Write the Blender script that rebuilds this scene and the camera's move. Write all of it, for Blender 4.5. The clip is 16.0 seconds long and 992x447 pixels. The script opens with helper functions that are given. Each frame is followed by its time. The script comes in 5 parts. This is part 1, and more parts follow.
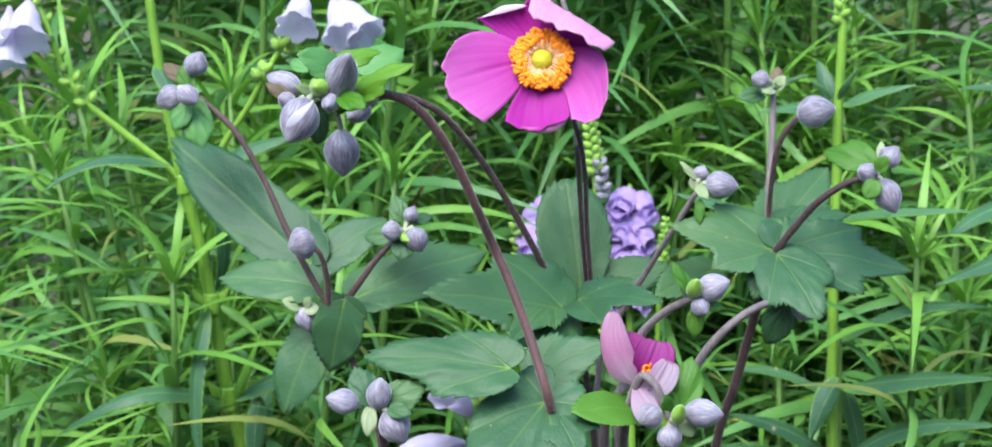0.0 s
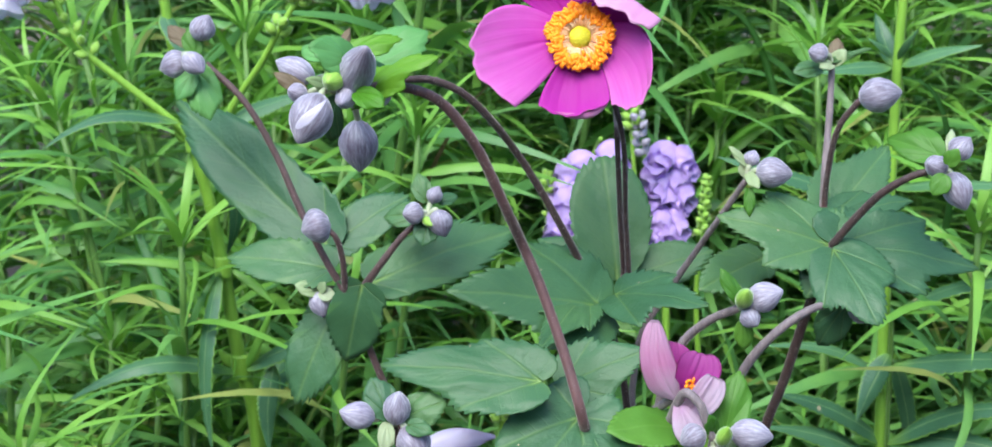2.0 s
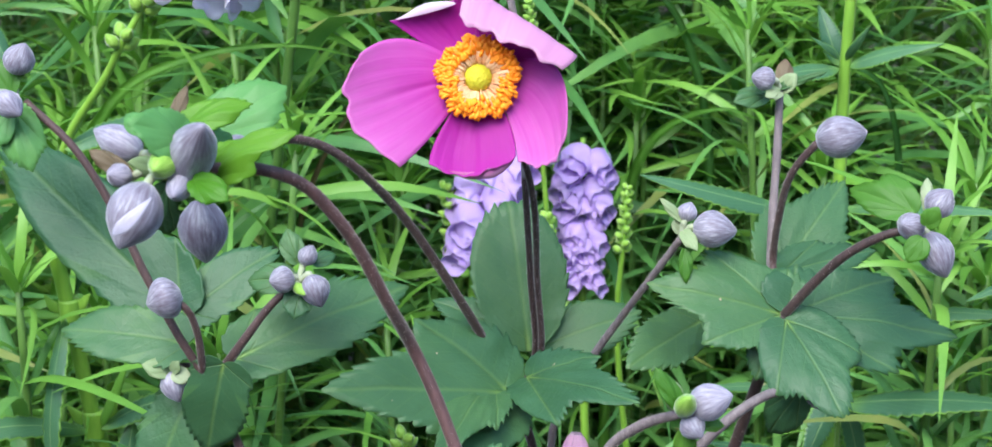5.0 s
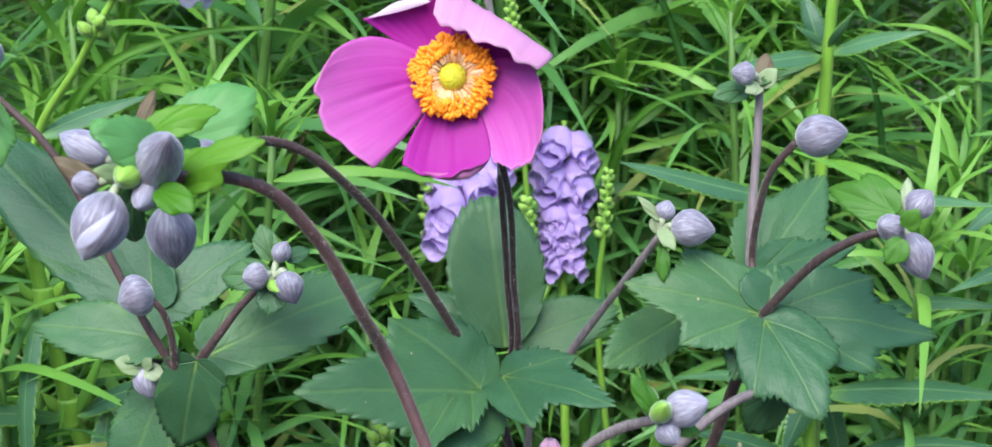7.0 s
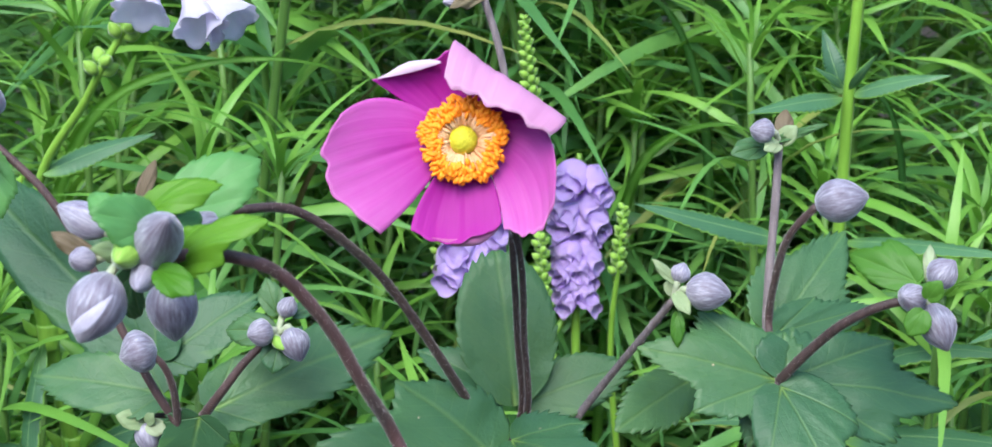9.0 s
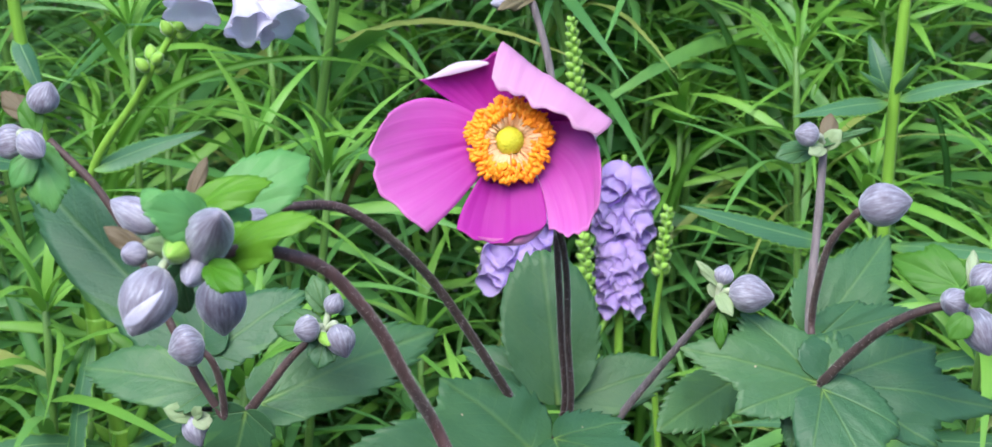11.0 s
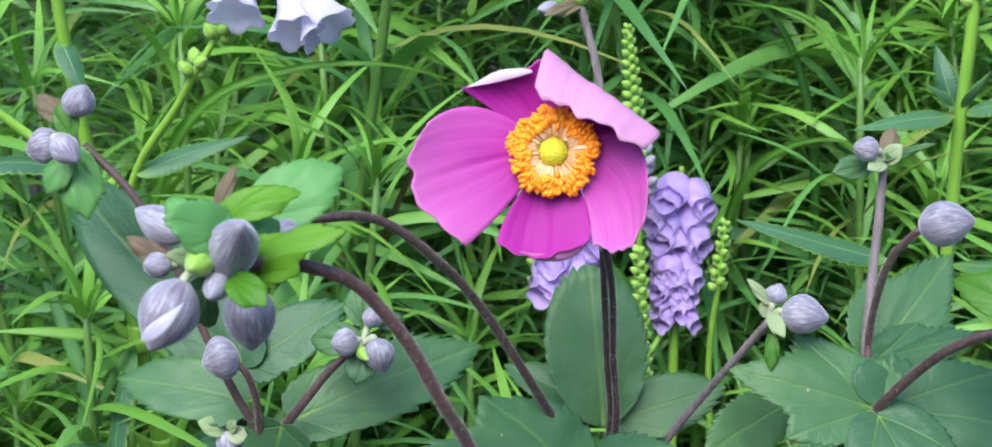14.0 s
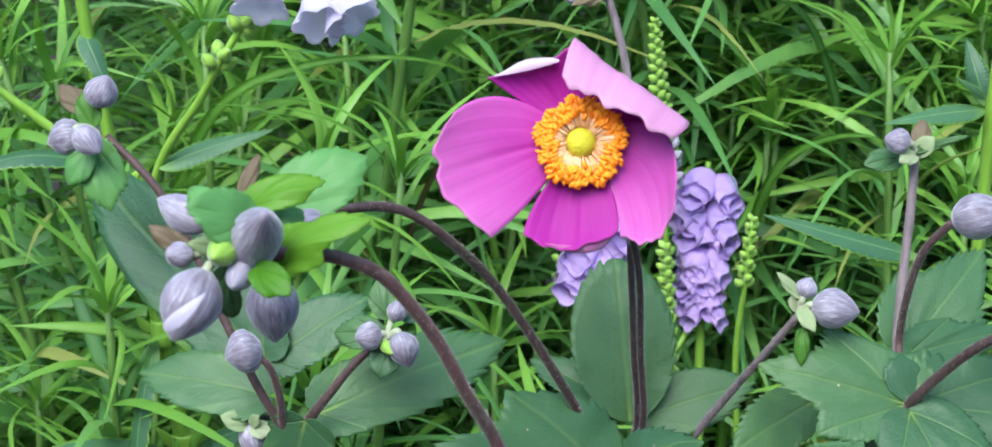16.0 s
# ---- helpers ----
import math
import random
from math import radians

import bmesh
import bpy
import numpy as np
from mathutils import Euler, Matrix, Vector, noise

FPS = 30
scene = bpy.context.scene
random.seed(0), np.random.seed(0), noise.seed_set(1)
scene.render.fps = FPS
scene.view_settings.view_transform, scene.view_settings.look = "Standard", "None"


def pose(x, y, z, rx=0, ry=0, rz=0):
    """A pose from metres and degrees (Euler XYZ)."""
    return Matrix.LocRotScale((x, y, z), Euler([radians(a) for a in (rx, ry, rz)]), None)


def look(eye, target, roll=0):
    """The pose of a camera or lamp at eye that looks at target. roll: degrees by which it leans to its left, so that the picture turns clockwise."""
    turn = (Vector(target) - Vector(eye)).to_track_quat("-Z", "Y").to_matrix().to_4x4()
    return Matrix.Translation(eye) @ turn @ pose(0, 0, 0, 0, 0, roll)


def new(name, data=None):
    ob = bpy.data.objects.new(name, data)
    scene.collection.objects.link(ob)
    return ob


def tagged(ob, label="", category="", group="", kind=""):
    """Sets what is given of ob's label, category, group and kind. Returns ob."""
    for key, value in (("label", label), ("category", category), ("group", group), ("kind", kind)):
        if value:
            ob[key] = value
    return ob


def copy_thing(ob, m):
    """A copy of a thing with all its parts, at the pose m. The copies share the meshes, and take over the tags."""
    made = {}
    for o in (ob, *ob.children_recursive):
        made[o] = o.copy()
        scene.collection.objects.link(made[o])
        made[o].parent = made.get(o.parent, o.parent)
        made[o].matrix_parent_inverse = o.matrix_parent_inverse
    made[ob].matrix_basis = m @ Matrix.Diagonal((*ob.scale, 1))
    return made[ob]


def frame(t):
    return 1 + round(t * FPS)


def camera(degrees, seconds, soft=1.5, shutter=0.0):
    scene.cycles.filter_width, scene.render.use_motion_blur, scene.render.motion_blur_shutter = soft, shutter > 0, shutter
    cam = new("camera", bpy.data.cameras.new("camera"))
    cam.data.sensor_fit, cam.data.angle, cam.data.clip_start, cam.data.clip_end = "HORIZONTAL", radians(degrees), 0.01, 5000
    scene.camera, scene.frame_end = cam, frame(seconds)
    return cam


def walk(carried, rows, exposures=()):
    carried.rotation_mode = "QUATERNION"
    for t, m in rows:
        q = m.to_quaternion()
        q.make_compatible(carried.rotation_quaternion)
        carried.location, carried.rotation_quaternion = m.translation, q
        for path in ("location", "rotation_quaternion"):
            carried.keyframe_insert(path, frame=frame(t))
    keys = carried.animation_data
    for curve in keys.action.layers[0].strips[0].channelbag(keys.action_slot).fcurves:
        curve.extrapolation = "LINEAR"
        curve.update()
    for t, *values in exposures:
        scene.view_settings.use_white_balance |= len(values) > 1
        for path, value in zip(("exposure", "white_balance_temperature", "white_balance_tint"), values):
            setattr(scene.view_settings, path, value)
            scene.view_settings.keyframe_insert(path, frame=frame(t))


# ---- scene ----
cam = camera(30.0, 16.0, soft=1.6)
cam.data.dof.use_dof, cam.data.dof.focus_distance, cam.data.dof.aperture_fstop = True, 0.51, 43.0
PATH = [
    (0, look((-0.0059, -0.6317, 0.6955), (-0.0137, -0.1863, 0.6316), -1.19)),
    (0.5, look((0.0118, -0.6186, 0.7033), (-0.0019, -0.1753, 0.6275), -0.79)),
    (1, look((0.0066, -0.6026, 0.7080), (-0.0081, -0.1610, 0.6228), -0.57)),
    (1.5, look((0.0022, -0.5858, 0.7195), (-0.0135, -0.1451, 0.6298), -0.59)),
    (2, look((-0.0074, -0.5728, 0.7236), (-0.0223, -0.1329, 0.6301), -0.63)),
    (2.5, look((-0.0170, -0.5632, 0.7209), (-0.0293, -0.1238, 0.6246), -1.11)),
    (3, look((-0.0083, -0.5452, 0.7219), (-0.0122, -0.1062, 0.6231), -1.29)),
    (3.5, look((-0.0056, -0.5189, 0.7305), (-0.0062, -0.0806, 0.6283), -1.41)),
    (4, look((-0.0042, -0.4988, 0.7327), (-0.0032, -0.0615, 0.6264), -1.35)),
    (4.5, look((-0.0058, -0.4766, 0.7337), (-0.0026, -0.0405, 0.6228), -1.30)),
    (5, look((-0.0042, -0.4610, 0.7445), (0.0032, -0.0261, 0.6292), -1.11)),
    (5.2, look((0.0007, -0.4579, 0.7477), (0.0071, -0.0237, 0.6296), -1.28)),
    (7.3, look((-0.0004, -0.4492, 0.7567), (0.0103, -0.0176, 0.6299), -0.81)),
    (7.5, look((0.0021, -0.4466, 0.7622), (0.0129, -0.0153, 0.6345), -0.73)),
    (8, look((0.0053, -0.4432, 0.7652), (0.0146, -0.0121, 0.6364), -0.68)),
    (8.5, look((-0.0020, -0.4375, 0.7643), (0.0058, -0.0066, 0.6349), -0.65)),
    (9, look((0.0015, -0.4348, 0.7700), (0.0075, -0.0040, 0.6402), -0.44)),
    (9.2, look((-0.0007, -0.4351, 0.7697), (0.0051, -0.0043, 0.6397), -0.40)),
    (11.3, look((0.0024, -0.4409, 0.7713), (-0.0047, -0.0100, 0.6416), -0.11)),
    (11.5, look((0.0077, -0.4418, 0.7688), (-0.0008, -0.0110, 0.6391), -0.05)),
    (12, look((0.0058, -0.4381, 0.7654), (-0.0055, -0.0071, 0.6363), 0.02)),
    (12.5, look((-0.0000, -0.4323, 0.7677), (-0.0145, -0.0014, 0.6387), 0.00)),
    (13, look((0.0066, -0.4272, 0.7681), (-0.0105, 0.0036, 0.6392), 0.00)),
    (13.5, look((0.0118, -0.4235, 0.7689), (-0.0074, 0.0073, 0.6403), 0.01)),
    (14, look((0.0074, -0.4225, 0.7682), (-0.0142, 0.0083, 0.6399), 0.01)),
    (14.5, look((0.0101, -0.4179, 0.7700), (-0.0135, 0.0127, 0.6412), 0.01)),
    (15, look((0.0081, -0.4158, 0.7704), (-0.0170, 0.0147, 0.6416), -0.07)),
    (15.5, look((0.0077, -0.4177, 0.7671), (-0.0183, 0.0129, 0.6387), -0.05)),
    (16, look((0.0063, -0.4178, 0.7642), (-0.0208, 0.0128, 0.6364), -0.08)),
]
walk(cam, PATH, exposures=[(0.0, 1.74, 6300, 7), (5.0, 1.69, 6300, 7), (8.0, 1.62, 6300, 7), (16.0, 1.61, 6300, 7)])

# ---- light: open shade under a bright sky ----
SUN_EL, SUN_AZ = 52.0, 200.0
world = bpy.data.worlds.new("sky")
scene.world = world
world.use_nodes = True
wn = world.node_tree.nodes
sky = wn.new("ShaderNodeTexSky")
sky.sky_type = "NISHITA"
sky.sun_disc = False
sky.sun_elevation, sky.sun_rotation = radians(SUN_EL), radians(SUN_AZ)
world.node_tree.links.new(sky.outputs[0], wn["Background"].inputs[0])
wn["Background"].inputs[1].default_value = 0.15
sun_data = bpy.data.lights.new("sun", "SUN")
sun_data.energy, sun_data.angle, sun_data.color = 1.5, radians(40), (1.0, 0.96, 0.9)
sun = new("sun", sun_data)
az, el = radians(SUN_AZ), radians(SUN_EL)
sun_dir = Vector((math.sin(az) * math.cos(el), math.cos(az) * math.cos(el), math.sin(el)))
sun.matrix_world = look(tuple(sun_dir * 10), (0, 0, 0))


# ---- materials ----
class Nodes:
    def __init__(self, name):
        self.m = bpy.data.materials.new(name)
        self.m.use_nodes = True
        self.t = self.m.node_tree
        self.b = self.t.nodes["Principled BSDF"]
        self.out = self.t.nodes["Material Output"]

    def n(self, kind, **kw):
        node = self.t.nodes.new("ShaderNode" + kind)
        for k, v in kw.items():
            node.inputs[k].default_value = v
        return node

    def link(self, a, b):
        self.t.links.new(a, b)

    def math(self, op, a, b=0.0, c=0.0):
        node = self.t.nodes.new("ShaderNodeMath")
        node.operation = op
        for k, v in enumerate((a, b, c)):
            if isinstance(v, (int, float)):
                node.inputs[k].default_value = v
            else:
                self.link(v, node.inputs[k])
        return node.outputs[0]

    def ramp(self, fac, stops):
        node = self.t.nodes.new("ShaderNodeValToRGB")
        el = node.color_ramp.elements
        while len(el) < len(stops):
            el.new(0.5)
        for e, (pos, col) in zip(el, stops):
            e.position, e.color = pos, (*col, 1)
        self.link(fac, node.inputs[0])
        return node.outputs[0]

    def mix(self, fac, a, b, blend="MIX"):
        node = self.t.nodes.new("ShaderNodeMix")
        node.data_type, node.blend_type = "RGBA", blend
        for k, v in ((0, fac), (6, a), (7, b)):
            if isinstance(v, tuple):
                node.inputs[k].default_value = (*v, 1)
            elif isinstance(v, (int, float)):
                node.inputs[k].default_value = v
            else:
                self.link(v, node.inputs[k])
        return node.outputs[2]

    def noise(self, scale, detail=3.0, coord=None, rough=0.55):
        node = self.n("TexNoise", Scale=scale, Detail=detail, Roughness=rough)
        if coord is not None:
            self.link(coord, node.inputs["Vector"])
        return node.outputs["Fac"]

    def coords(self):
        return self.t.nodes.new("ShaderNodeTexCoord")

    def bump(self, height, strength, distance):
        node = self.n("Bump", Strength=strength, Distance=distance)
        self.link(height, node.inputs["Height"])
        self.link(node.outputs[0], self.b.inputs["Normal"])
        return node.outputs[0]

    def translucent(self, colour, share):
        tr = self.n("BsdfTranslucent")
        self.link(colour, tr.inputs["Color"])
        mx = self.n("MixShader", Fac=share)
        self.link(self.b.outputs[0], mx.inputs[1])
        self.link(tr.outputs[0], mx.inputs[2])
        self.link(mx.outputs[0], self.out.inputs["Surface"])


def leaf_material(name, dark, mid, light, vein, veins=7.0, slant=0.45, vein_amount=0.5, rough=0.5, share=0.25,
                  spots=0.0, yellow=0.0, by_island=False, bump=0.4, rim=0.0, along=0.46):
    """Leaf skin: u runs across the blade, v from base to tip."""
    k = Nodes(name)
    c = k.coords()
    uv = k.t.nodes.new("ShaderNodeSeparateXYZ")
    k.link(c.outputs["UV"], uv.inputs[0])
    au = k.math("ABSOLUTE", k.math("MULTIPLY_ADD", uv.outputs[0], 2.0, -1.0))
    midrib = k.math("SMOOTH_MIN", 1.0, k.math("MAXIMUM", 0.0, k.math("MULTIPLY_ADD", au, -20.0, 1.2)), 0.2)
    side = k.math("FRACT", k.math("MULTIPLY", k.math("MULTIPLY_ADD", au, -slant * 0.5, uv.outputs[1]), veins))
    side = k.math("ABSOLUTE", k.math("SUBTRACT", side, 0.5))
    lateral = k.math("MAXIMUM", 0.0, k.math("MULTIPLY_ADD", side, -9.0, 0.8))
    lateral = k.math("MULTIPLY", lateral, k.math("MULTIPLY_ADD", au, -0.7, 0.8))
    lines = k.math("MINIMUM", 1.0, k.math("ADD", midrib, k.math("MULTIPLY", lateral, 0.55)))
    foot = k.math("MAXIMUM", 0.0, k.math("MULTIPLY_ADD", uv.outputs[1], -5.0, 0.8))
    lines = k.math("MINIMUM", 1.6, k.math("MULTIPLY", lines, k.math("MULTIPLY_ADD", foot, 1.9, along)))
    info = k.t.nodes.new("ShaderNodeObjectInfo").outputs["Random"]
    if by_island:
        geo = k.t.nodes.new("ShaderNodeNewGeometry").outputs["Random Per Island"]
        info = k.math("FRACT", k.math("ADD", info, geo))
    big = k.noise(38.0, 3.0, c.outputs["Object"])
    fine = k.noise(900.0, 2.0, c.outputs["Object"])
    tone = k.math("ADD", k.math("MULTIPLY", big, 0.55), k.math("MULTIPLY", info, 0.45))
    col = k.ramp(tone, [(0.22, dark), (0.5, mid), (0.78, light)])
    col = k.mix(k.math("MULTIPLY", fine, 0.35), col, dark)
    if yellow:
        old = k.math("MULTIPLY", k.math("GREATER_THAN", info, 1.0 - yellow), k.math("MULTIPLY_ADD", big, 0.8, 0.2))
        col = k.mix(old, col, (0.34, 0.30, 0.09))
    if spots:
        v = k.n("TexVoronoi", Scale=160.0)
        k.link(c.outputs["Object"], v.inputs["Vector"])
        hit = k.math("LESS_THAN", v.outputs["Distance"], 0.2 * spots)
        patch = k.math("GREATER_THAN", k.noise(60.0, 1.0, c.outputs["Object"]), 0.6)
        col = k.mix(k.math("MULTIPLY", hit, patch), col, (0.45, 0.36, 0.22))
    col = k.mix(k.math("MULTIPLY", lines, vein_amount), col, vein)
    if rim:
        edge = k.math("MAXIMUM", 0.0, k.math("MULTIPLY_ADD", au, 7.0, -6.0))
        edge = k.math("MULTIPLY", k.math("MAXIMUM", edge, k.math("MULTIPLY", foot, 0.6)), k.math("MULTIPLY", big, 2.0 * rim))
        col = k.mix(k.math("MINIMUM", 1.0, edge), col, (0.20, 0.40, 0.06))
    k.link(col, k.b.inputs["Base Color"])
    k.b.inputs["Roughness"].default_value = rough
    k.b.inputs["Specular IOR Level"].default_value = 0.4
    pucker = k.noise(260.0, 2.0, c.outputs["Object"])
    relief = k.math("ADD", k.math("MULTIPLY", lines, -0.5), k.math("MULTIPLY", fine, 0.25))
    k.bump(k.math("ADD", relief, k.math("MULTIPLY", pucker, 0.45)), bump, 0.0006)
    thin = k.mix(0.55, col, (0.20, 0.42, 0.03))
    k.translucent(thin, share)
    return k.m


def stem_material(name, a, b, streak=300.0, sheen=0.0, rough=0.55):
    k = Nodes(name)
    c = k.coords()
    mp = k.t.nodes.new("ShaderNodeMapping")
    mp.inputs["Scale"].default_value = (1, 1, 0.12)
    k.link(c.outputs["Object"], mp.inputs[0])
    n1 = k.noise(streak * 2.5, 2.0, mp.outputs[0])
    n2 = k.noise(28.0, 2.0, c.outputs["Object"])
    info = k.t.nodes.new("ShaderNodeObjectInfo").outputs["Random"]
    f = k.math("ADD", k.math("MULTIPLY", n1, 0.5), k.math("ADD", k.math("MULTIPLY", n2, 0.35), k.math("MULTIPLY", info, 0.15)))
    col = k.ramp(f, [(0.32, a), (0.66, b)])
    k.link(col, k.b.inputs["Base Color"])
    k.b.inputs["Roughness"].default_value = rough
    k.b.inputs["Sheen Weight"].default_value = sheen
    k.b.inputs["Sheen Roughness"].default_value = 0.4
    k.b.inputs["Sheen Tint"].default_value = (1.0, 0.92, 0.88, 1)
    k.bump(n1, 0.3, 0.0004)
    return k.m


def petal_material(name, root, body, rim, share=0.3, rough=0.55, streaks=26.0):
    k = Nodes(name)
    c = k.coords()
    uv = k.t.nodes.new("ShaderNodeSeparateXYZ")
    k.link(c.outputs["UV"], uv.inputs[0])
    mp = k.t.nodes.new("ShaderNodeMapping")
    mp.inputs["Scale"].default_value = (streaks, 1.6, 1)
    k.link(c.outputs["UV"], mp.inputs[0])
    lines = k.noise(1.0, 3.0, mp.outputs[0])
    patch = k.noise(70.0, 3.0, c.outputs["Object"])
    v = k.math("ADD", uv.outputs[1], k.math("MULTIPLY", k.math("SUBTRACT", lines, 0.5), 0.5))
    v = k.math("ADD", v, k.math("MULTIPLY", k.math("SUBTRACT", patch, 0.5), 0.5))
    v2 = k.math("MULTIPLY", v, 0.999)
    col = k.ramp(v2, [(0.1, root), (0.5, body), (1.0, tuple(0.6 * b + 0.4 * r for b, r in zip(body, rim)))])
    col = k.mix(k.math("MULTIPLY", k.math("GREATER_THAN", uv.outputs[1], 0.975), 0.5), col, rim)
    vein = k.math("MAXIMUM", 0.0, k.math("MULTIPLY_ADD", lines, 5.0, -3.0))
    col = k.mix(k.math("MULTIPLY", k.math("MINIMUM", vein, 1.0), 0.22), col, tuple(0.7 * r for r in root))
    k.link(col, k.b.inputs["Base Color"])
    k.b.inputs["Roughness"].default_value = rough
    k.b.inputs["Sheen Weight"].default_value = 0.08
    k.b.inputs["Specular IOR Level"].default_value = 0.25
    k.bump(lines, 0.14, 0.0010)
    k.translucent(col, share)
    return k.m


def bud_material(name, base, streak, pale):
    """Silky sepals: pale hairs lie along the bud in streaks."""
    k = Nodes(name)
    c = k.coords()
    uv = k.t.nodes.new("ShaderNodeSeparateXYZ")
    k.link(c.outputs["UV"], uv.inputs[0])
    mp = k.t.nodes.new("ShaderNodeMapping")
    mp.inputs["Scale"].default_value = (34, 3.0, 1)
    k.link(c.outputs["UV"], mp.inputs[0])
    hair = k.noise(1.0, 4.0, mp.outputs[0], 0.65)
    patch = k.noise(160.0, 2.0, c.outputs["Object"])
    f = k.math("ADD", k.math("MULTIPLY", hair, 0.7), k.math("MULTIPLY", patch, 0.3))
    col = k.ramp(f, [(0.36, base), (0.52, streak), (0.68, pale)])
    k.link(col, k.b.inputs["Base Color"])
    k.b.inputs["Roughness"].default_value = 0.6
    k.b.inputs["Sheen Weight"].default_value = 0.75
    k.b.inputs["Sheen Roughness"].default_value = 0.3
    k.b.inputs["Sheen Tint"].default_value = (0.9, 0.88, 1.0, 1)
    k.bump(hair, 0.35, 0.0006)
    return k.m


def plain_material(name, a, b, scale=400.0, rough=0.6, bump=0.3):
    k = Nodes(name)
    c = k.coords()
    f = k.noise(scale, 3.0, c.outputs["Object"])
    k.link(k.ramp(f, [(0.3, a), (0.7, b)]), k.b.inputs["Base Color"])
    k.b.inputs["Roughness"].default_value = rough
    k.bump(f, bump, 0.0006)
    return k.m


M_ANEMONE_LEAF = leaf_material("anemone_leaf", (0.036, 0.108, 0.046), (0.055, 0.145, 0.055), (0.088, 0.188, 0.060),
                               (0.20, 0.33, 0.08), 7.0, 0.75, 0.50, 0.48, 0.16, spots=0.25, bump=1.0, rim=0.12)
M_BRACT = leaf_material("bract", (0.055, 0.18, 0.02), (0.09, 0.25, 0.025), (0.14, 0.32, 0.04),
                        (0.2, 0.42, 0.08), 5.0, 0.6, 0.4, 0.5, 0.35)
M_BRACT_BRIGHT = leaf_material("bract_bright", (0.070, 0.23, 0.010), (0.105, 0.29, 0.015), (0.155, 0.35, 0.025),
                               (0.24, 0.46, 0.05), 5.0, 0.6, 0.2, 0.5, 0.35)
M_BRACT_TEAL = leaf_material("bract_teal", (0.085, 0.25, 0.065), (0.12, 0.32, 0.085), (0.16, 0.38, 0.10),
                             (0.16, 0.38, 0.11), 5.0, 0.6, 0.3, 0.5, 0.25)
M_BRACT_PALE = leaf_material("bract_pale", (0.25, 0.36, 0.16), (0.36, 0.45, 0.24), (0.45, 0.5, 0.32),
                             (0.5, 0.55, 0.35), 5.0, 0.6, 0.3, 0.55, 0.3)
M_BRACT_BROWN = leaf_material("bract_brown", (0.10, 0.08, 0.04), (0.17, 0.12, 0.07), (0.22, 0.2, 0.1),
                              (0.2, 0.16, 0.1), 5.0, 0.6, 0.3, 0.6, 0.2)
M_NARROW = leaf_material("narrow_leaf", (0.06, 0.18, 0.055), (0.12, 0.31, 0.075), (0.22, 0.46, 0.10),
                         (0.24, 0.42, 0.09), 3.0, 1.5, 0.3, 0.42, 0.22, yellow=0.05, bump=0.25)
M_NARROW_MASS = leaf_material("narrow_leaf_mass", (0.06, 0.18, 0.055), (0.12, 0.31, 0.075), (0.22, 0.46, 0.10),
                              (0.24, 0.42, 0.09), 3.0, 1.5, 0.3, 0.42, 0.22, yellow=0.05, by_island=True, bump=0.25)
M_NARROW_TIP = leaf_material("young_leaf", (0.12, 0.31, 0.046), (0.18, 0.40, 0.06), (0.25, 0.48, 0.082),
                             (0.30, 0.52, 0.1), 3.0, 1.5, 0.3, 0.42, 0.3, bump=0.25)
M_NARROW_TIP_MASS = leaf_material("young_leaf_mass", (0.12, 0.31, 0.046), (0.18, 0.40, 0.06), (0.25, 0.48, 0.082),
                                  (0.30, 0.52, 0.1), 3.0, 1.5, 0.3, 0.42, 0.3, by_island=True, bump=0.25)
M_LANCE = leaf_material("lance_leaf", (0.040, 0.122, 0.060), (0.064, 0.172, 0.080), (0.10, 0.235, 0.10),
                        (0.28, 0.46, 0.17), 9.0, 0.9, 0.62, 0.40, 0.2, spots=0.8, rim=1.3, along=1.1)
M_ANEMONE_STEM = stem_material("anemone_stem", (0.030, 0.016, 0.015), (0.090, 0.050, 0.046), 300.0, 0.26, 0.6)
M_RED_STEM = stem_material("red_stem", (0.062, 0.030, 0.029), (0.145, 0.070, 0.066), 300.0, 0.28, 0.6)
M_PALE_STEM = stem_material("pale_stem", (0.095, 0.078, 0.080), (0.24, 0.195, 0.20), 300.0, 0.2, 0.65)
M_GREEN_STEM = stem_material("green_stem", (0.11, 0.25, 0.022), (0.20, 0.39, 0.04), 200.0, 0.1, 0.45)
M_NARROW_STEM = stem_material("narrow_stem", (0.075, 0.17, 0.03), (0.13, 0.26, 0.05), 200.0, 0.1, 0.5)
M_YOUNG_STEM = stem_material("young_stem", (0.16, 0.34, 0.03), (0.26, 0.48, 0.06), 200.0, 0.1, 0.45)
M_PEDICEL = stem_material("pedicel", (0.26, 0.33, 0.17), (0.44, 0.46, 0.34), 300.0, 0.3, 0.6)
M_HAIR = plain_material("hair", (0.42, 0.34, 0.33), (0.60, 0.52, 0.50), 300.0, 0.6)
M_BUD = bud_material("bud", (0.135, 0.108, 0.148), (0.25, 0.23, 0.285), (0.52, 0.52, 0.58))
M_BUD_PALE = bud_material("bud_pale", (0.18, 0.15, 0.21), (0.31, 0.29, 0.355), (0.50, 0.49, 0.56))
M_BUD_WHITE = bud_material("bud_white", (0.42, 0.38, 0.50), (0.58, 0.56, 0.68), (0.74, 0.74, 0.82))
M_BUD_GREEN = bud_material("bud_green", (0.17, 0.35, 0.035), (0.26, 0.46, 0.06), (0.37, 0.57, 0.13))
M_PETAL = petal_material("petal", (0.42, 0.016, 0.30), (0.46, 0.052, 0.345), (0.62, 0.22, 0.50), 0.2)
